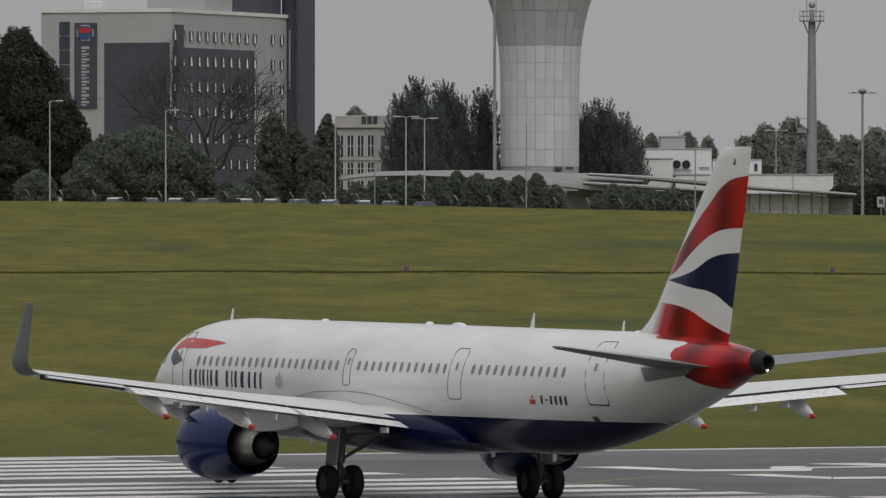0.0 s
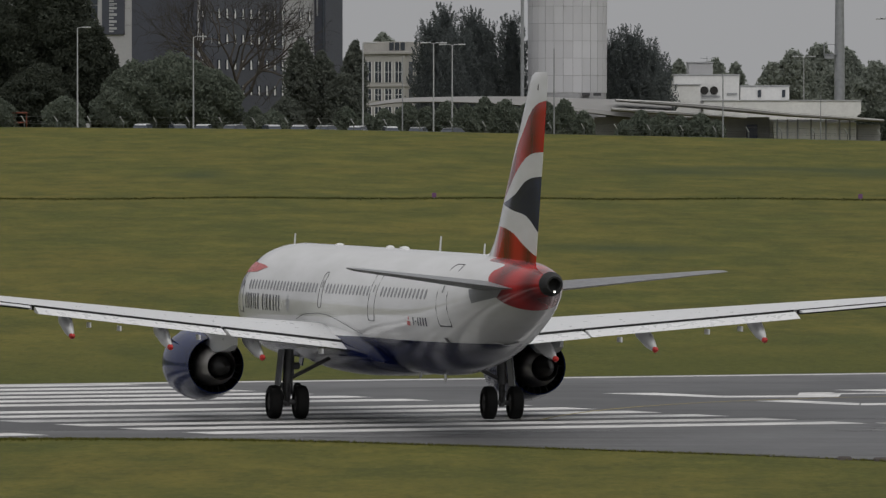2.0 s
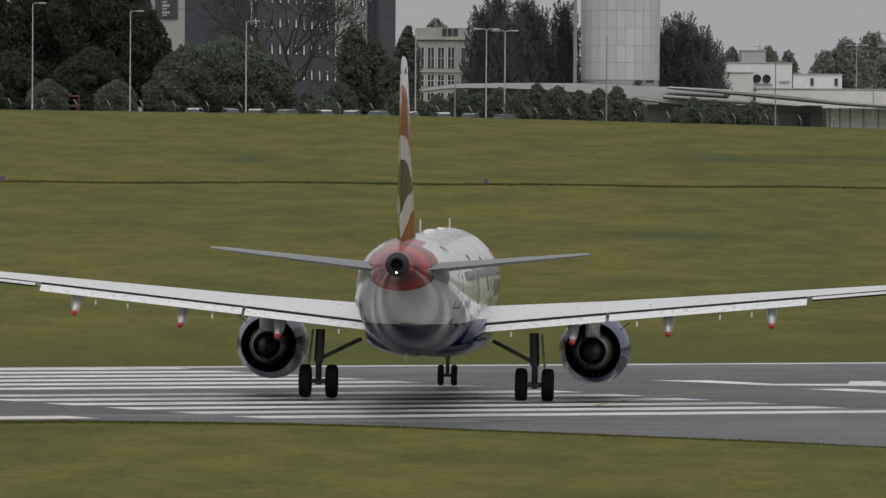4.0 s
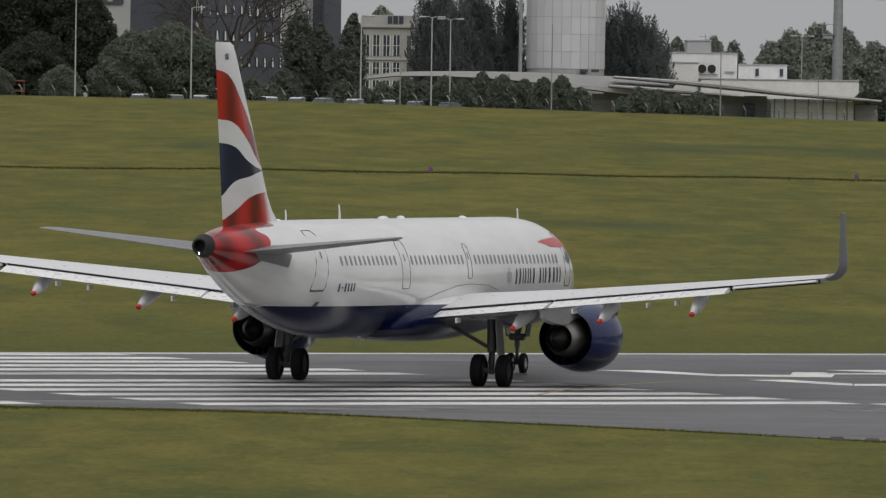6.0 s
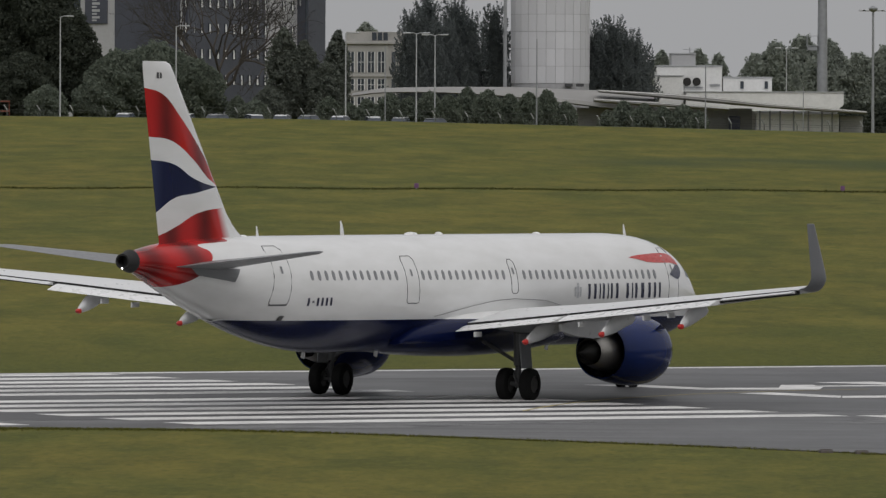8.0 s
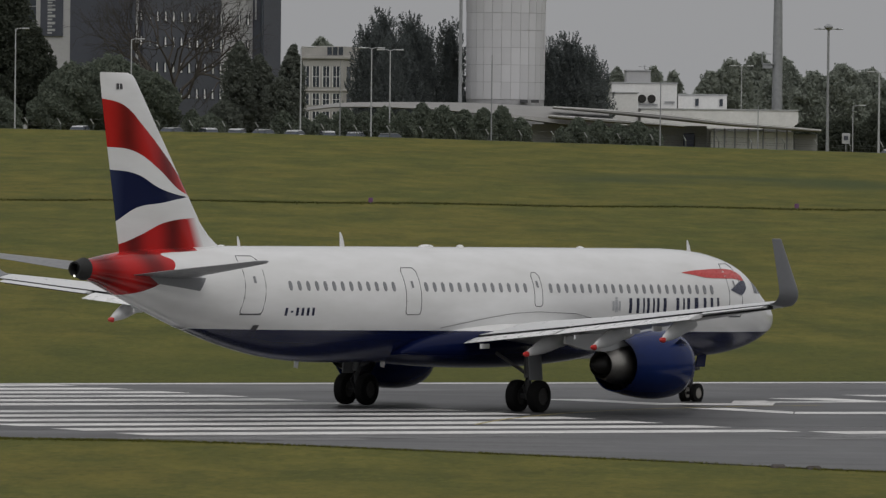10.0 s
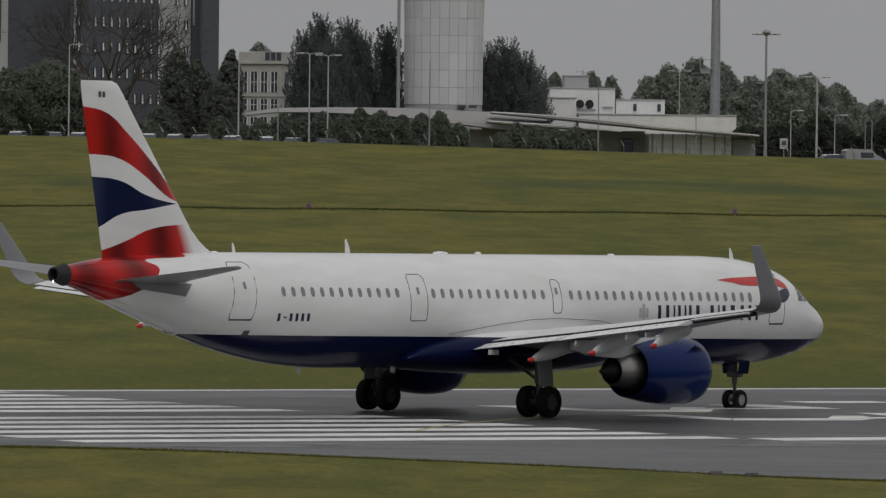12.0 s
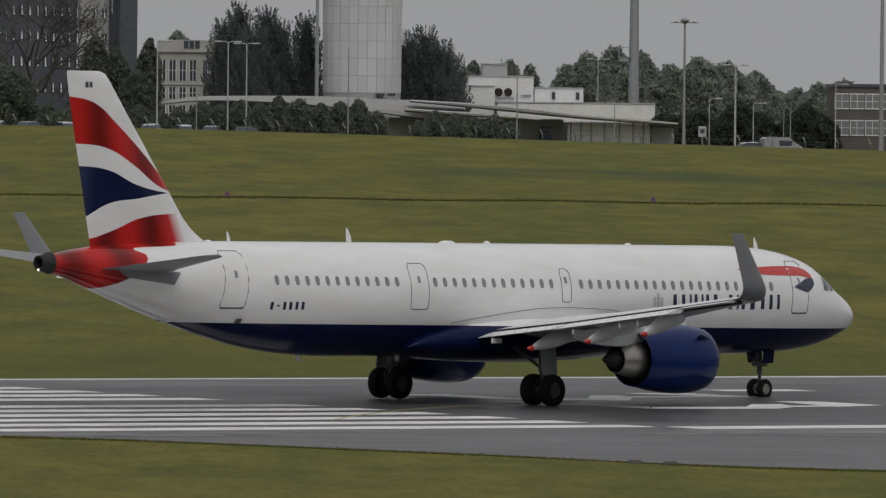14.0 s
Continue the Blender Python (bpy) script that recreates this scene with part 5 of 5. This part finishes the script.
def build_white_house():
    D = 1062
    t = thing("white_house", "white flat-roofed plant building with roof boxes and fans", "building", pose(0, D, 0.26))
    for name, x0, x1, z0, z1, y0, mat in (("main_block", 28.63, 36.46, 6.0, 17.12, 0.0, "render_"), ("roof_box", 30.45, 33.35, 17.06, 18.61, 2.0, "cladding"),
                                          ("front_block", 28.43, 31.73, 6.0, 15.92, -3.0, "render_"), ("low_block", 36.60, 42.47, 6.0, 15.79, 1.0, "render_"),
                                          ("long_wall", 32.00, 50.77, 6.0, 14.02, -5.0, "render_")):
        bm = bmesh.new()
        box(bm, x0, x1, y0, y0 + 9, z0, z1, 0.04)
        p = part(name, bm, mat, t)
        bm = bmesh.new()
        box(bm, x0 - 0.08, x1 + 0.08, y0 - 0.1, y0 + 9.1, z1, z1 + 0.14)
        part("coping", bm, "paleps", p)
    for i, px in enumerate((32.27, 33.42)):
        bm = bmesh.new()
        spin(bm, [(-0.35, 0.50), (-0.40, 0.42), (-0.2, 0.40), (-0.1, 0.1)], "Y", 20, (px, 0, 15.30), caps=True)
        part("fan", bm, "dark", t, "dark round extract fan")
    for x0, x1, z in ((32.00, 34.16, 14.62), (34.97, 36.19, 14.94)):
        bm = bmesh.new()
        box(bm, x0, x1, -0.25, 0.0, z - 0.07, z + 0.07)
        part("ledge", bm, "steel", t)
    for px in (38.89, 41.79):
        bm = bmesh.new()
        box(bm, px - 0.2, px + 0.2, 0.85, 1.02, 14.51, 15.38)
        part("door_opening", bm, "tint", t)
    bm = bmesh.new()
    tube(bm, [(32.68, 3, 18.61), (32.68, 3, 19.42)], 0.05, 6)
    tube(bm, [(31.87, 3, 19.21), (33.62, 3, 19.08)], 0.04, 6)
    part("roof_aerial", bm, "steel", t)


def build_stone_house():
    D, turn = 1078, -24
    cx = -3.56
    base = ground_z(cx, D)
    top = 20.04 - base
    t = thing("stone_house", "cream neoclassical building with tall windows and a roof storey", "building", pose(cx, D, base, 0, 0, turn))
    W = 6.2
    bm = bmesh.new()
    box(bm, -W, 0, 0, 14, -0.5, top, 0.04)
    part("wall", bm, "stone", t)
    bm = bmesh.new()
    box(bm, -W - 0.25, 0.25, -0.25, 14.2, top, top + 0.35, 0.05)
    box(bm, -W - 0.12, 0.12, -0.12, 14.1, top - 3.95, top - 3.7, 0.03)
    part("cornice", bm, "stone", t)
    bm = bmesh.new()
    box(bm, -W + 0.4, -0.4, 0.6, 13, top + 0.35, top + 1.55, 0.04)
    part("roof_storey", bm, "stone", t)
    for i in range(3):
        bm = bmesh.new()
        box(bm, -2.3 + 0.75 * i, -1.75 + 0.75 * i, 0.5, 0.62, top + 0.5, top + 1.45)
        part("roof_window", bm, "tint", t)
    for r, (z0, z1) in enumerate(((top - 3.4, top - 0.9), (top - 5.6, top - 4.2), (top - 8.2, top - 6.4))):
        for i in range(4):
            x = -5.3 + 1.35 * i
            bm = bmesh.new()
            box(bm, x, x + 0.85, -0.03, 0.05, z0, z1)
            w = part("window", bm, "tint", t)
            bm = bmesh.new()
            for q in ((x - 0.1, x, z0, z1), (x + 0.85, x + 0.95, z0, z1), (x + 0.40, x + 0.46, z0, z1), (x, x + 0.85, (z0 + z1) / 2 - 0.03, (z0 + z1) / 2 + 0.03)):
                box(bm, q[0], q[1], -0.07, -0.03, q[2], q[3])
            part("frame", bm, "render_", w)
        for i in range(5):
            y = 1.2 + 2.4 * i
            bm = bmesh.new()
            box(bm, -0.05, 0.03, y, y + 1.1, z0, z1)
            part("window", bm, "tint", t)


def build_brick_house():
    D = 1030
    x0, x1 = 70.20, 77.53
    t = thing("brick_house", "brown brick office block with two bands of pale windows", "building", pose(0, D, 0.49))
    bm = bmesh.new()
    box(bm, x0, x1, 0, 12, 5.0, 15.89, 0.04)
    part("wall", bm, "brick", t)
    bm = bmesh.new()
    box(bm, x0 - 0.15, x1, -0.15, 12, 15.89, 16.28)
    part("coping", bm, "slate", t)
    for za, zb in ((13.34, 15.17), (10.26, 12.09)):
        for i in range(4):
            a = x0 + 0.15 + i * 1.78
            bm = bmesh.new()
            box(bm, a, a + 1.66, -0.06, 0.02, za, zb)
            w = part("window", bm, "glass", t)
            bm = bmesh.new()
            for q in ((a, a + 1.66, zb - 0.12, zb), (a, a + 1.66, za, za + 0.12), (a, a + 0.08, za, zb), (a + 0.8, a + 0.86, za, zb), (a, a + 1.66, (za + zb) / 2 - 0.03, (za + zb) / 2 + 0.03)):
                box(bm, q[0], q[1], -0.10, -0.06, q[2], q[3])
            part("frame", bm, "render_", w)


build_hotel()
build_tower()
build_terminal()
build_white_house()
build_stone_house()
build_brick_house()


# ---- masts, street lamps, fence ----
def build_mast():
    D = 1070
    x = 48.80
    base = ground_z(x, D)
    t = thing("radio_mast", "grey tapered steel mast with a railed platform at its top", "mast", pose(x, D, base))
    hp = 32.82 - base
    bm = bmesh.new()
    spin(bm, [(-0.3, 0.68), (hp * 0.5, 0.60), (hp, 0.44)], "Z", 20, caps=True)
    part("pole", bm, "steel", t, "", True)
    bm = bmesh.new()
    spin(bm, [(hp, 0.44), (hp, 1.5), (hp + 0.15, 1.5), (hp + 0.15, 0.3)], "Z", 16)
    plat = part("platform", bm, "steel", t)
    for i in range(8):
        a = math.tau * i / 8
        bm = bmesh.new()
        tube(bm, [(1.45 * math.cos(a), 1.45 * math.sin(a), hp + 0.1), (1.45 * math.cos(a), 1.45 * math.sin(a), hp + 1.3)], 0.035, 5)
        part("rail_post", bm, "steel", plat)
        if i % 2:
            bm = bmesh.new()
            tube(bm, [(0.4 * math.cos(a), 0.4 * math.sin(a), hp - 1.8), (1.45 * math.cos(a), 1.45 * math.sin(a), hp)], 0.05, 5)
            part("bracket", bm, "steel", plat)
    for z in (0.65, 1.25):
        bm = bmesh.new()
        tube(bm, [(1.45 * math.cos(a), 1.45 * math.sin(a), hp + z) for a in np.linspace(0, math.tau, 17)], 0.035, 5)
        part("hand_rail", bm, "steel", plat)
    bm = bmesh.new()
    box(bm, -0.3, 0.3, -0.3, 0.3, hp + 0.15, hp + 1.5, 0.1)
    bmesh.ops.create_uvsphere(bm, u_segments=12, v_segments=8, radius=0.42, matrix=pose(0, 0, hp + 2.0))
    tube(bm, [(-0.6, 0, hp + 0.2), (-0.6, 0, hp + 3.6)], 0.05, 6)
    tube(bm, [(0.5, 0, hp + 0.2), (0.5, 0, hp + 4.2)], 0.05, 6)
    part("antenna", bm, "steel", t, "", True)
    zb = 19.90 - base
    bm = bmesh.new()
    box(bm, -1.9, -0.3, -0.6, 0.6, zb, zb + 0.12)
    for q in ((-1.85, -0.55), (-1.85, 0.55), (-0.6, -0.55)):
        tube(bm, [(q[0], q[1], zb), (q[0], q[1], zb + 1.3)], 0.04, 5)
    box(bm, -1.8, -0.6, -0.5, 0.5, zb - 0.5, zb, 0.05)
    tube(bm, [(-1.85, -0.55, zb + 1.25), (-0.6, -0.55, zb + 1.25)], 0.04, 5)
    part("side_platform", bm, "steel", t)


def lamp_post(x, y, top, style, r=0.085, group="street lamps along the road"):
    base = ground_z(x, y)
    h = top + RISE * x - base
    words = {"double": "grey street lamp post with two arms", "single": "grey street lamp post with one arm", "plain": "plain thin grey post", "cluster": "tall floodlight post with a ring of lamps"}
    t = thing("street_lamp" if style != "plain" else "pole", words[style], "lamp" if style != "plain" else "pole", pose(x, y, base), group)
    bm = bmesh.new()
    tube(bm, [(0, 0, -0.2), (0, 0, h * 0.15), (0, 0, h)], [r * 1.5, r * 1.1, r * 0.75], 10)
    part("post", bm, "paleps" if style in ("single", "double") else "steel", t, "", True)
    arms = {"double": (-1, 1), "single": (1,), "plain": (), "cluster": (-1, -0.5, 0.5, 1)}[style]
    for k in arms:
        bm = bmesh.new()
        ln = 0.75 if style != "cluster" else 0.9
        tube(bm, [(0, 0, h - 0.05), (k * ln * 0.5, 0, h + 0.08), (k * ln, 0, h + 0.05)], 0.05, 6)
        arm = part("arm", bm, "paleps", t)
        bm = bmesh.new()
        box(bm, k * ln - 0.1 if k > 0 else k * ln - 0.75, k * ln + 0.75 if k > 0 else k * ln + 0.1, -0.16, 0.16, h - 0.02, h + 0.14, 0.05)
        part("lamp_head", bm, "paleps", arm)
    if style == "cluster":
        bm = bmesh.new()
        spin(bm, [(h - 0.1, 0.2), (h + 0.2, 0.5), (h + 0.35, 0.5), (h + 0.6, 0.15)], "Z", 12, caps=True)
        part("ring", bm, "steel", t)


build_mast()
for x, y, top, style, r in ((-39.52, 985, 22.34, "single", 0.085), (-26.68, 985, 21.24, "single", 0.085), (-7.91, 988, 20.46, "single", 0.085), (-3.52, 988, 19.04, "plain", 0.07),
                            (-0.06, 990, 20.42, "double", 0.085), (2.01, 990, 20.22, "double", 0.085), (13.28, 985, 19.71, "plain", 0.08), (10.12, 1020, 36.76, "plain", 0.2),
                            (32.00, 985, 16.76, "plain", 0.08), (51.31, 1000, 22.90, "cluster", 0.16), (57.09, 1000, 18.10, "double", 0.12), (73.56, 1000, 29.42, "plain", 0.24),
                            (46.57, 1120, 19.79, "double", 0.08), (-50.35, 985, 23.22, "single", 0.085), (59.13, 1000, 13.82, "single", 0.06), (63.64, 1005, 13.49, "plain", 0.07),
                            (54.71, 1010, 14.35, "single", 0.06), (62.75, 1003, 13.24, "plain", 0.06), (43.49, 1000, 14.38, "plain", 0.06), (68.41, 1000, 15.98, "single", 0.06)):
    lamp_post(x, y, top, style, r)


def build_fence():
    y = 972
    f = thing("fence", "wire boundary fence on posts with angled tops", "fence", pose(0, y, 0))
    first = None
    xs = [-70 + 3.6 * i for i in range(40)]
    for x in xs:
        m = pose(x, 0, ground_z(x, y))
        if first is None:
            bm = bmesh.new()
            tube(bm, [(0, 0, -0.2), (0, 0, 1.45)], 0.05, 6)
            first = part("post", bm, "mesh", f)
            first.matrix_basis = m
            bm = bmesh.new()
            tube(bm, [(0, 0, 1.45), (-0.32, -0.3, 2.0)], 0.06, 6)
            tip = part("angled_tip", bm, "paleps", first)
        else:
            share(tip, share(first, f, m), Matrix.Identity(4), "angled_tip")
    for h, r in ((0.4, 0.01), (0.8, 0.01), (1.2, 0.01), (1.45, 0.012), (1.95, 0.01)):
        bm = bmesh.new()
        d = 0.28 if h > 1.6 else 0
        tube(bm, [(x - d, -d, ground_z(x, y) + h) for x in xs], r, 4)
        part("wire", bm, "mesh", f)


build_fence()


# ---- parked cars, field markers ----
def build_car(name, paint, label, m):
    t = thing(name, label, "car", m, "cars parked behind the field")
    bm = bmesh.new()
    rings = []
    for x, zt, zb, w in ((-2.15, 0.75, 0.45, 0.72), (-2.05, 0.95, 0.28, 0.84), (-1.2, 1.0, 0.22, 0.88), (0.7, 0.98, 0.22, 0.88), (1.6, 0.86, 0.22, 0.86), (2.1, 0.68, 0.3, 0.76), (2.18, 0.5, 0.42, 0.66)):
        rings.append([(x, w, zb), (x, w * 1.02, (zt + zb) / 2), (x, w * 0.93, zt), (x, -w * 0.93, zt), (x, -w * 1.02, (zt + zb) / 2), (x, -w, zb)])
    loft(bm, rings)
    body = part("body", bm, paint, t, "", True)
    bm = bmesh.new()
    loft(bm, [[(x, w, z0), (x, w * 0.86, z1), (x, -w * 0.86, z1), (x, -w, z0)] for x, z0, z1, w in ((-1.85, 0.96, 1.0, 0.78), (-1.35, 0.96, 1.40, 0.80), (0.35, 0.96, 1.42, 0.80), (1.15, 0.90, 0.95, 0.78))])
    part("glasshouse", bm, "tint", t, "dark car windows")
    bm = bmesh.new()
    loft(bm, [[(x, w, z - 0.05), (x, w * 0.9, z), (x, -w * 0.9, z), (x, -w, z - 0.05)] for x, z, w in ((-1.5, 1.36, 0.66), (-1.2, 1.46, 0.72), (0.1, 1.48, 0.72), (0.42, 1.41, 0.68))])
    part("roof", bm, paint, t, "", True)
    for sx in (-1.3, 1.35):
        for sy in (-0.8, 0.8):
            bm = bmesh.new()
            spin(bm, [(-0.1, 0.2), (-0.1, 0.32), (0.1, 0.32), (0.1, 0.2)], "Y", 14, (sx, sy, 0.31), caps=True)
            part("wheel", bm, "rubber", t)
    return t


MAT["carwhite"] = plain("car_white", (0.72, 0.73, 0.74), 0.2, vary=0.05)
MAT["carsilver"] = plain("car_silver", (0.38, 0.39, 0.40), 0.25, 0.5, vary=0.08)
MAT["cardark"] = plain("car_dark", (0.06, 0.065, 0.075), 0.2, vary=0.1)
yc = 978
kinds = {}
for x, paint, turn, up in ((-31.90, "carwhite", 74, 0.0), (-28.35, "carsilver", 108, 0.25), (-25.24, "carwhite", 80, -0.1), (-21.70, "carsilver", 62, 0.1), (-18.09, "carwhite", 112, 0.0), (-14.67, "carwhite", 78, -0.15),
                       (-11.69, "carsilver", 66, 0.0), (-8.27, "carwhite", 72, -0.15), (-4.91, "carwhite", 100, -0.25), (-1.62, "carsilver", 75, -0.2), (2.24, "cardark", 60, 0.1), (57.95, "carwhite", 20, 0.0)):
    m = pose(x, yc, ground_z(x, yc) - 0.02, 0, 0, turn)
    if paint in kinds:
        copy_thing(kinds[paint], m)
    else:
        kinds[paint] = build_car("car", paint, {"carwhite": "white hatchback parked behind the crest", "carsilver": "silver hatchback parked behind the crest", "cardark": "dark hatchback parked behind the crest"}[paint], m)
vx = 61.00
van = thing("van", "silver van with a sloping nose parked behind the crest", "van", pose(vx, yc, ground_z(vx, yc), 0, 0, 15))
bm = bmesh.new()
loft(bm, [[(x, w, 0.3), (x, w * 0.95, z), (x, -w * 0.95, z), (x, -w, 0.3)] for x, z, w in ((-2.3, 1.9, 0.9), (-1.9, 2.1, 0.95), (0.6, 2.1, 0.95), (1.3, 1.5, 0.95), (2.2, 1.0, 0.9), (2.3, 0.6, 0.85))])
part("body", bm, "carsilver", van, "", True)
bm = bmesh.new()
box(bm, -0.6, 0.9, -0.97, 0.97, 1.15, 1.75, 0.05)
part("glasshouse", bm, "tint", van)
for sx in (-1.4, 1.4):
    for sy in (-0.85, 0.85):
        bm = bmesh.new()
        spin(bm, [(-0.1, 0.2), (-0.1, 0.34), (0.1, 0.34), (0.1, 0.2)], "Y", 14, (sx, sy, 0.33), caps=True)
        part("wheel", bm, "rubber", van)


# ---- grass: rough strips, verge tufts and blades ----
def blades(name, xy, height, spread, tones, label, lean_by=0.35, k=3):
    """Upright grass blades in small fans at the given spots."""
    z0 = np.array([ground_z(x, y) for x, y in xy])
    p = np.repeat(np.column_stack([xy, z0]), k, 0)
    m = len(p)
    a = rng.uniform(0, math.tau, m)
    h = height * rng.uniform(0.5, 1.3, m)
    lean = rng.normal(size=(m, 2)) * (h * lean_by)[:, None]
    w = spread * rng.uniform(0.6, 1.4, m)
    d = np.column_stack([np.cos(a) * w, np.sin(a) * w, np.zeros(m)])
    tip = p + np.column_stack([lean, h])
    pts = np.stack([p - d, p + d, tip], 1).reshape(-1, 3)
    me = fast_mesh(name, pts, 3)
    me.materials.append(leaf_material(name + "_blades", *tones) if tones else MAT["grass"])
    return tagged(new(name, me), label, "grass", kind="stuff")


def build_rough_grass():
    # verge of the turn-off, thickest at the pavement's edge
    spots = []
    for a in np.arange(120, 190, 0.02):
        q = near_edge(a)
        for _ in range(4):
            spots.append(runway_xy(a + rng.normal() * 0.1, q - abs(rng.normal()) * 0.9 + 0.15 + 0.12 * math.sin(a * 5.1) * math.sin(a * 1.7)))
    blades("verge_grass", np.array(spots), 0.07, 0.014, ((0.090, 0.098, 0.018), (0.150, 0.145, 0.030)), "longer tufted grass along the pavement edge")
    # a line of rank grass across the field
    line = []
    for x in np.arange(-60, 80, 0.02):
        line.append((x, DITCH + 0.585 * x + rng.normal() * 1.6 + 1.5 * math.sin(x * 0.31)))
    blades("rank_grass", np.array(line), 0.09, 0.05, ((0.062, 0.068, 0.020), (0.105, 0.108, 0.032)), "dark line of uncut grass along a shallow ditch")


DITCH = 684.5
build_rough_grass()
for x in (-36.0, 0.0, 33.7):
    y = DITCH + 0.585 * x - 1.5
    m = thing("field_marker", "small purple marker board standing in the field", "marker", pose(x, y, ground_z(x, y)), "field markers")
    bm = bmesh.new()
    box(bm, -0.17, 0.17, -0.05, 0.05, 0.12, 0.48, 0.02)
    part("board", bm, "sign", m)
    bm = bmesh.new()
    tube(bm, [(0, 0, -0.1), (0, 0, 0.15)], 0.03, 6)
    part("stake", bm, "steel", m)

for x, y in (runway_xy(152.2, 224.0), runway_xy(152.7, 222.8)):
    b = thing("edge_block", "low weathered brown block in the grass by the pavement", "marker", pose(x, y, base_z(x, y) + 0.03, 0, 0, 12), "edge blocks")
    bm = bmesh.new()
    box(bm, -0.20, 0.20, -0.15, 0.15, -0.1, 0.06, 0.02)
    part("block", bm, "brick", b)
    bm = bmesh.new()
    box(bm, -0.17, 0.17, -0.12, 0.12, 0.06, 0.08, 0.008)
    part("cap", bm, "bark", b)

# an orange barrier and a road sign behind the fence
bx, by = -47.87, 996
bar = thing("site_barrier", "faded orange rail barrier in front of the trees", "barrier", pose(bx, by, ground_z(bx, by)))
for z in (1.5, 2.6):
    bm = bmesh.new()
    box(bm, -2.3, 2.3, -0.05, 0.05, z - 0.09, z + 0.09, 0.02)
    part("rail", bm, "rust", bar)
for x in (-2.2, -0.7, 0.8, 2.2):
    bm = bmesh.new()
    tube(bm, [(x, 0.08, -0.1), (x, 0.08, 2.7)], 0.06, 6)
    part("post", bm, "rust", bar)
sx, sy = 53.51, 1002
sg = thing("road_sign", "grey square road sign on a post, seen from afar", "sign", pose(sx, sy, ground_z(sx, sy)))
bm = bmesh.new()
tube(bm, [(0, 0, -0.1), (0, 0, 3.0)], 0.06, 6)
part("post", bm, "steel", sg)
bm = bmesh.new()
box(bm, -0.45, 0.45, -0.1, -0.05, 1.9, 3.1, 0.02)
plate_ = part("plate", bm, "paleps", sg)
bm = bmesh.new()
box(bm, -0.25, 0.25, -0.12, -0.1, 2.3, 2.8, 0.02)
part("symbol_bar", bm, "slate", plate_)


# ---- motion ----
PLANE_ROWS = [(0, 1.16, 299.84, -26.65), (0.5, 0.33, 301.52, -23.75), (1, -0.36, 303.15, -20.47), (1.5, -0.92, 304.72, -16.92), (2, -1.36, 306.25, -13.18), (2.5, -1.69, 307.72, -9.33), (3, -1.91, 309.16, -5.43), (3.5, -2.03, 310.55, -1.54), (4, -2.05, 311.88, 2.27), (4.5, -2.00, 313.17, 5.99), (5, -1.86, 314.41, 9.57), (5.5, -1.66, 315.60, 12.97), (6, -1.38, 316.76, 16.20), (6.5, -1.04, 317.87, 19.23), (7, -0.65, 318.92, 22.04), (7.5, -0.20, 319.94, 24.65), (8, 0.29, 320.91, 27.05), (8.5, 0.83, 321.84, 29.24), (9, 1.40, 322.72, 31.23), (9.5, 2.01, 323.56, 33.04), (10, 2.66, 324.35, 34.67), (10.5, 3.34, 325.11, 36.15), (11, 4.05, 325.82, 37.48), (11.5, 4.79, 326.49, 38.69), (12, 5.56, 327.12, 39.79), (12.5, 6.36, 327.71, 40.81), (13, 7.17, 328.25, 41.75), (13.5, 8.02, 328.76, 42.63), (14, 8.90, 329.22, 43.47)]


def on_runway(x, y, heading):
    """A pose on the sloping runway with the nose that many degrees to the right of the y axis."""
    up = Vector((0.011, -SLOPE_Y, 1)).normalized()  # the crown of the runway banks it a little
    fore = Vector((math.sin(radians(heading)), math.cos(radians(heading)), 0))
    fore = (fore - up * fore.dot(up)).normalized()
    m = Matrix((fore, up.cross(fore), up)).transposed().to_4x4()
    m.translation = (x, y, base_z(x, y) + 0.038)
    return m


def motions():
    walk(AIRLINER, [(t, on_runway(x, y, h)) for t, x, y, h in PLANE_ROWS])
    poses = [(t, on_runway(x, y, h)) for t, x, y, h in PLANE_ROWS]
    for wheel, r in WHEELS:
        place, turned, rows = wheel.matrix_basis.translation.copy(), 0.0, []
        last = None
        for t, m in poses:
            hub = m @ place
            if last is not None:
                turned += (hub - last).dot(m.to_3x3() @ Vector((1, 0, 0))) / r
            last = hub
            rows.append((t, Matrix.Translation(place) @ Matrix.Rotation(turned, 4, "Y")))
        walk(wheel, rows)


motions()
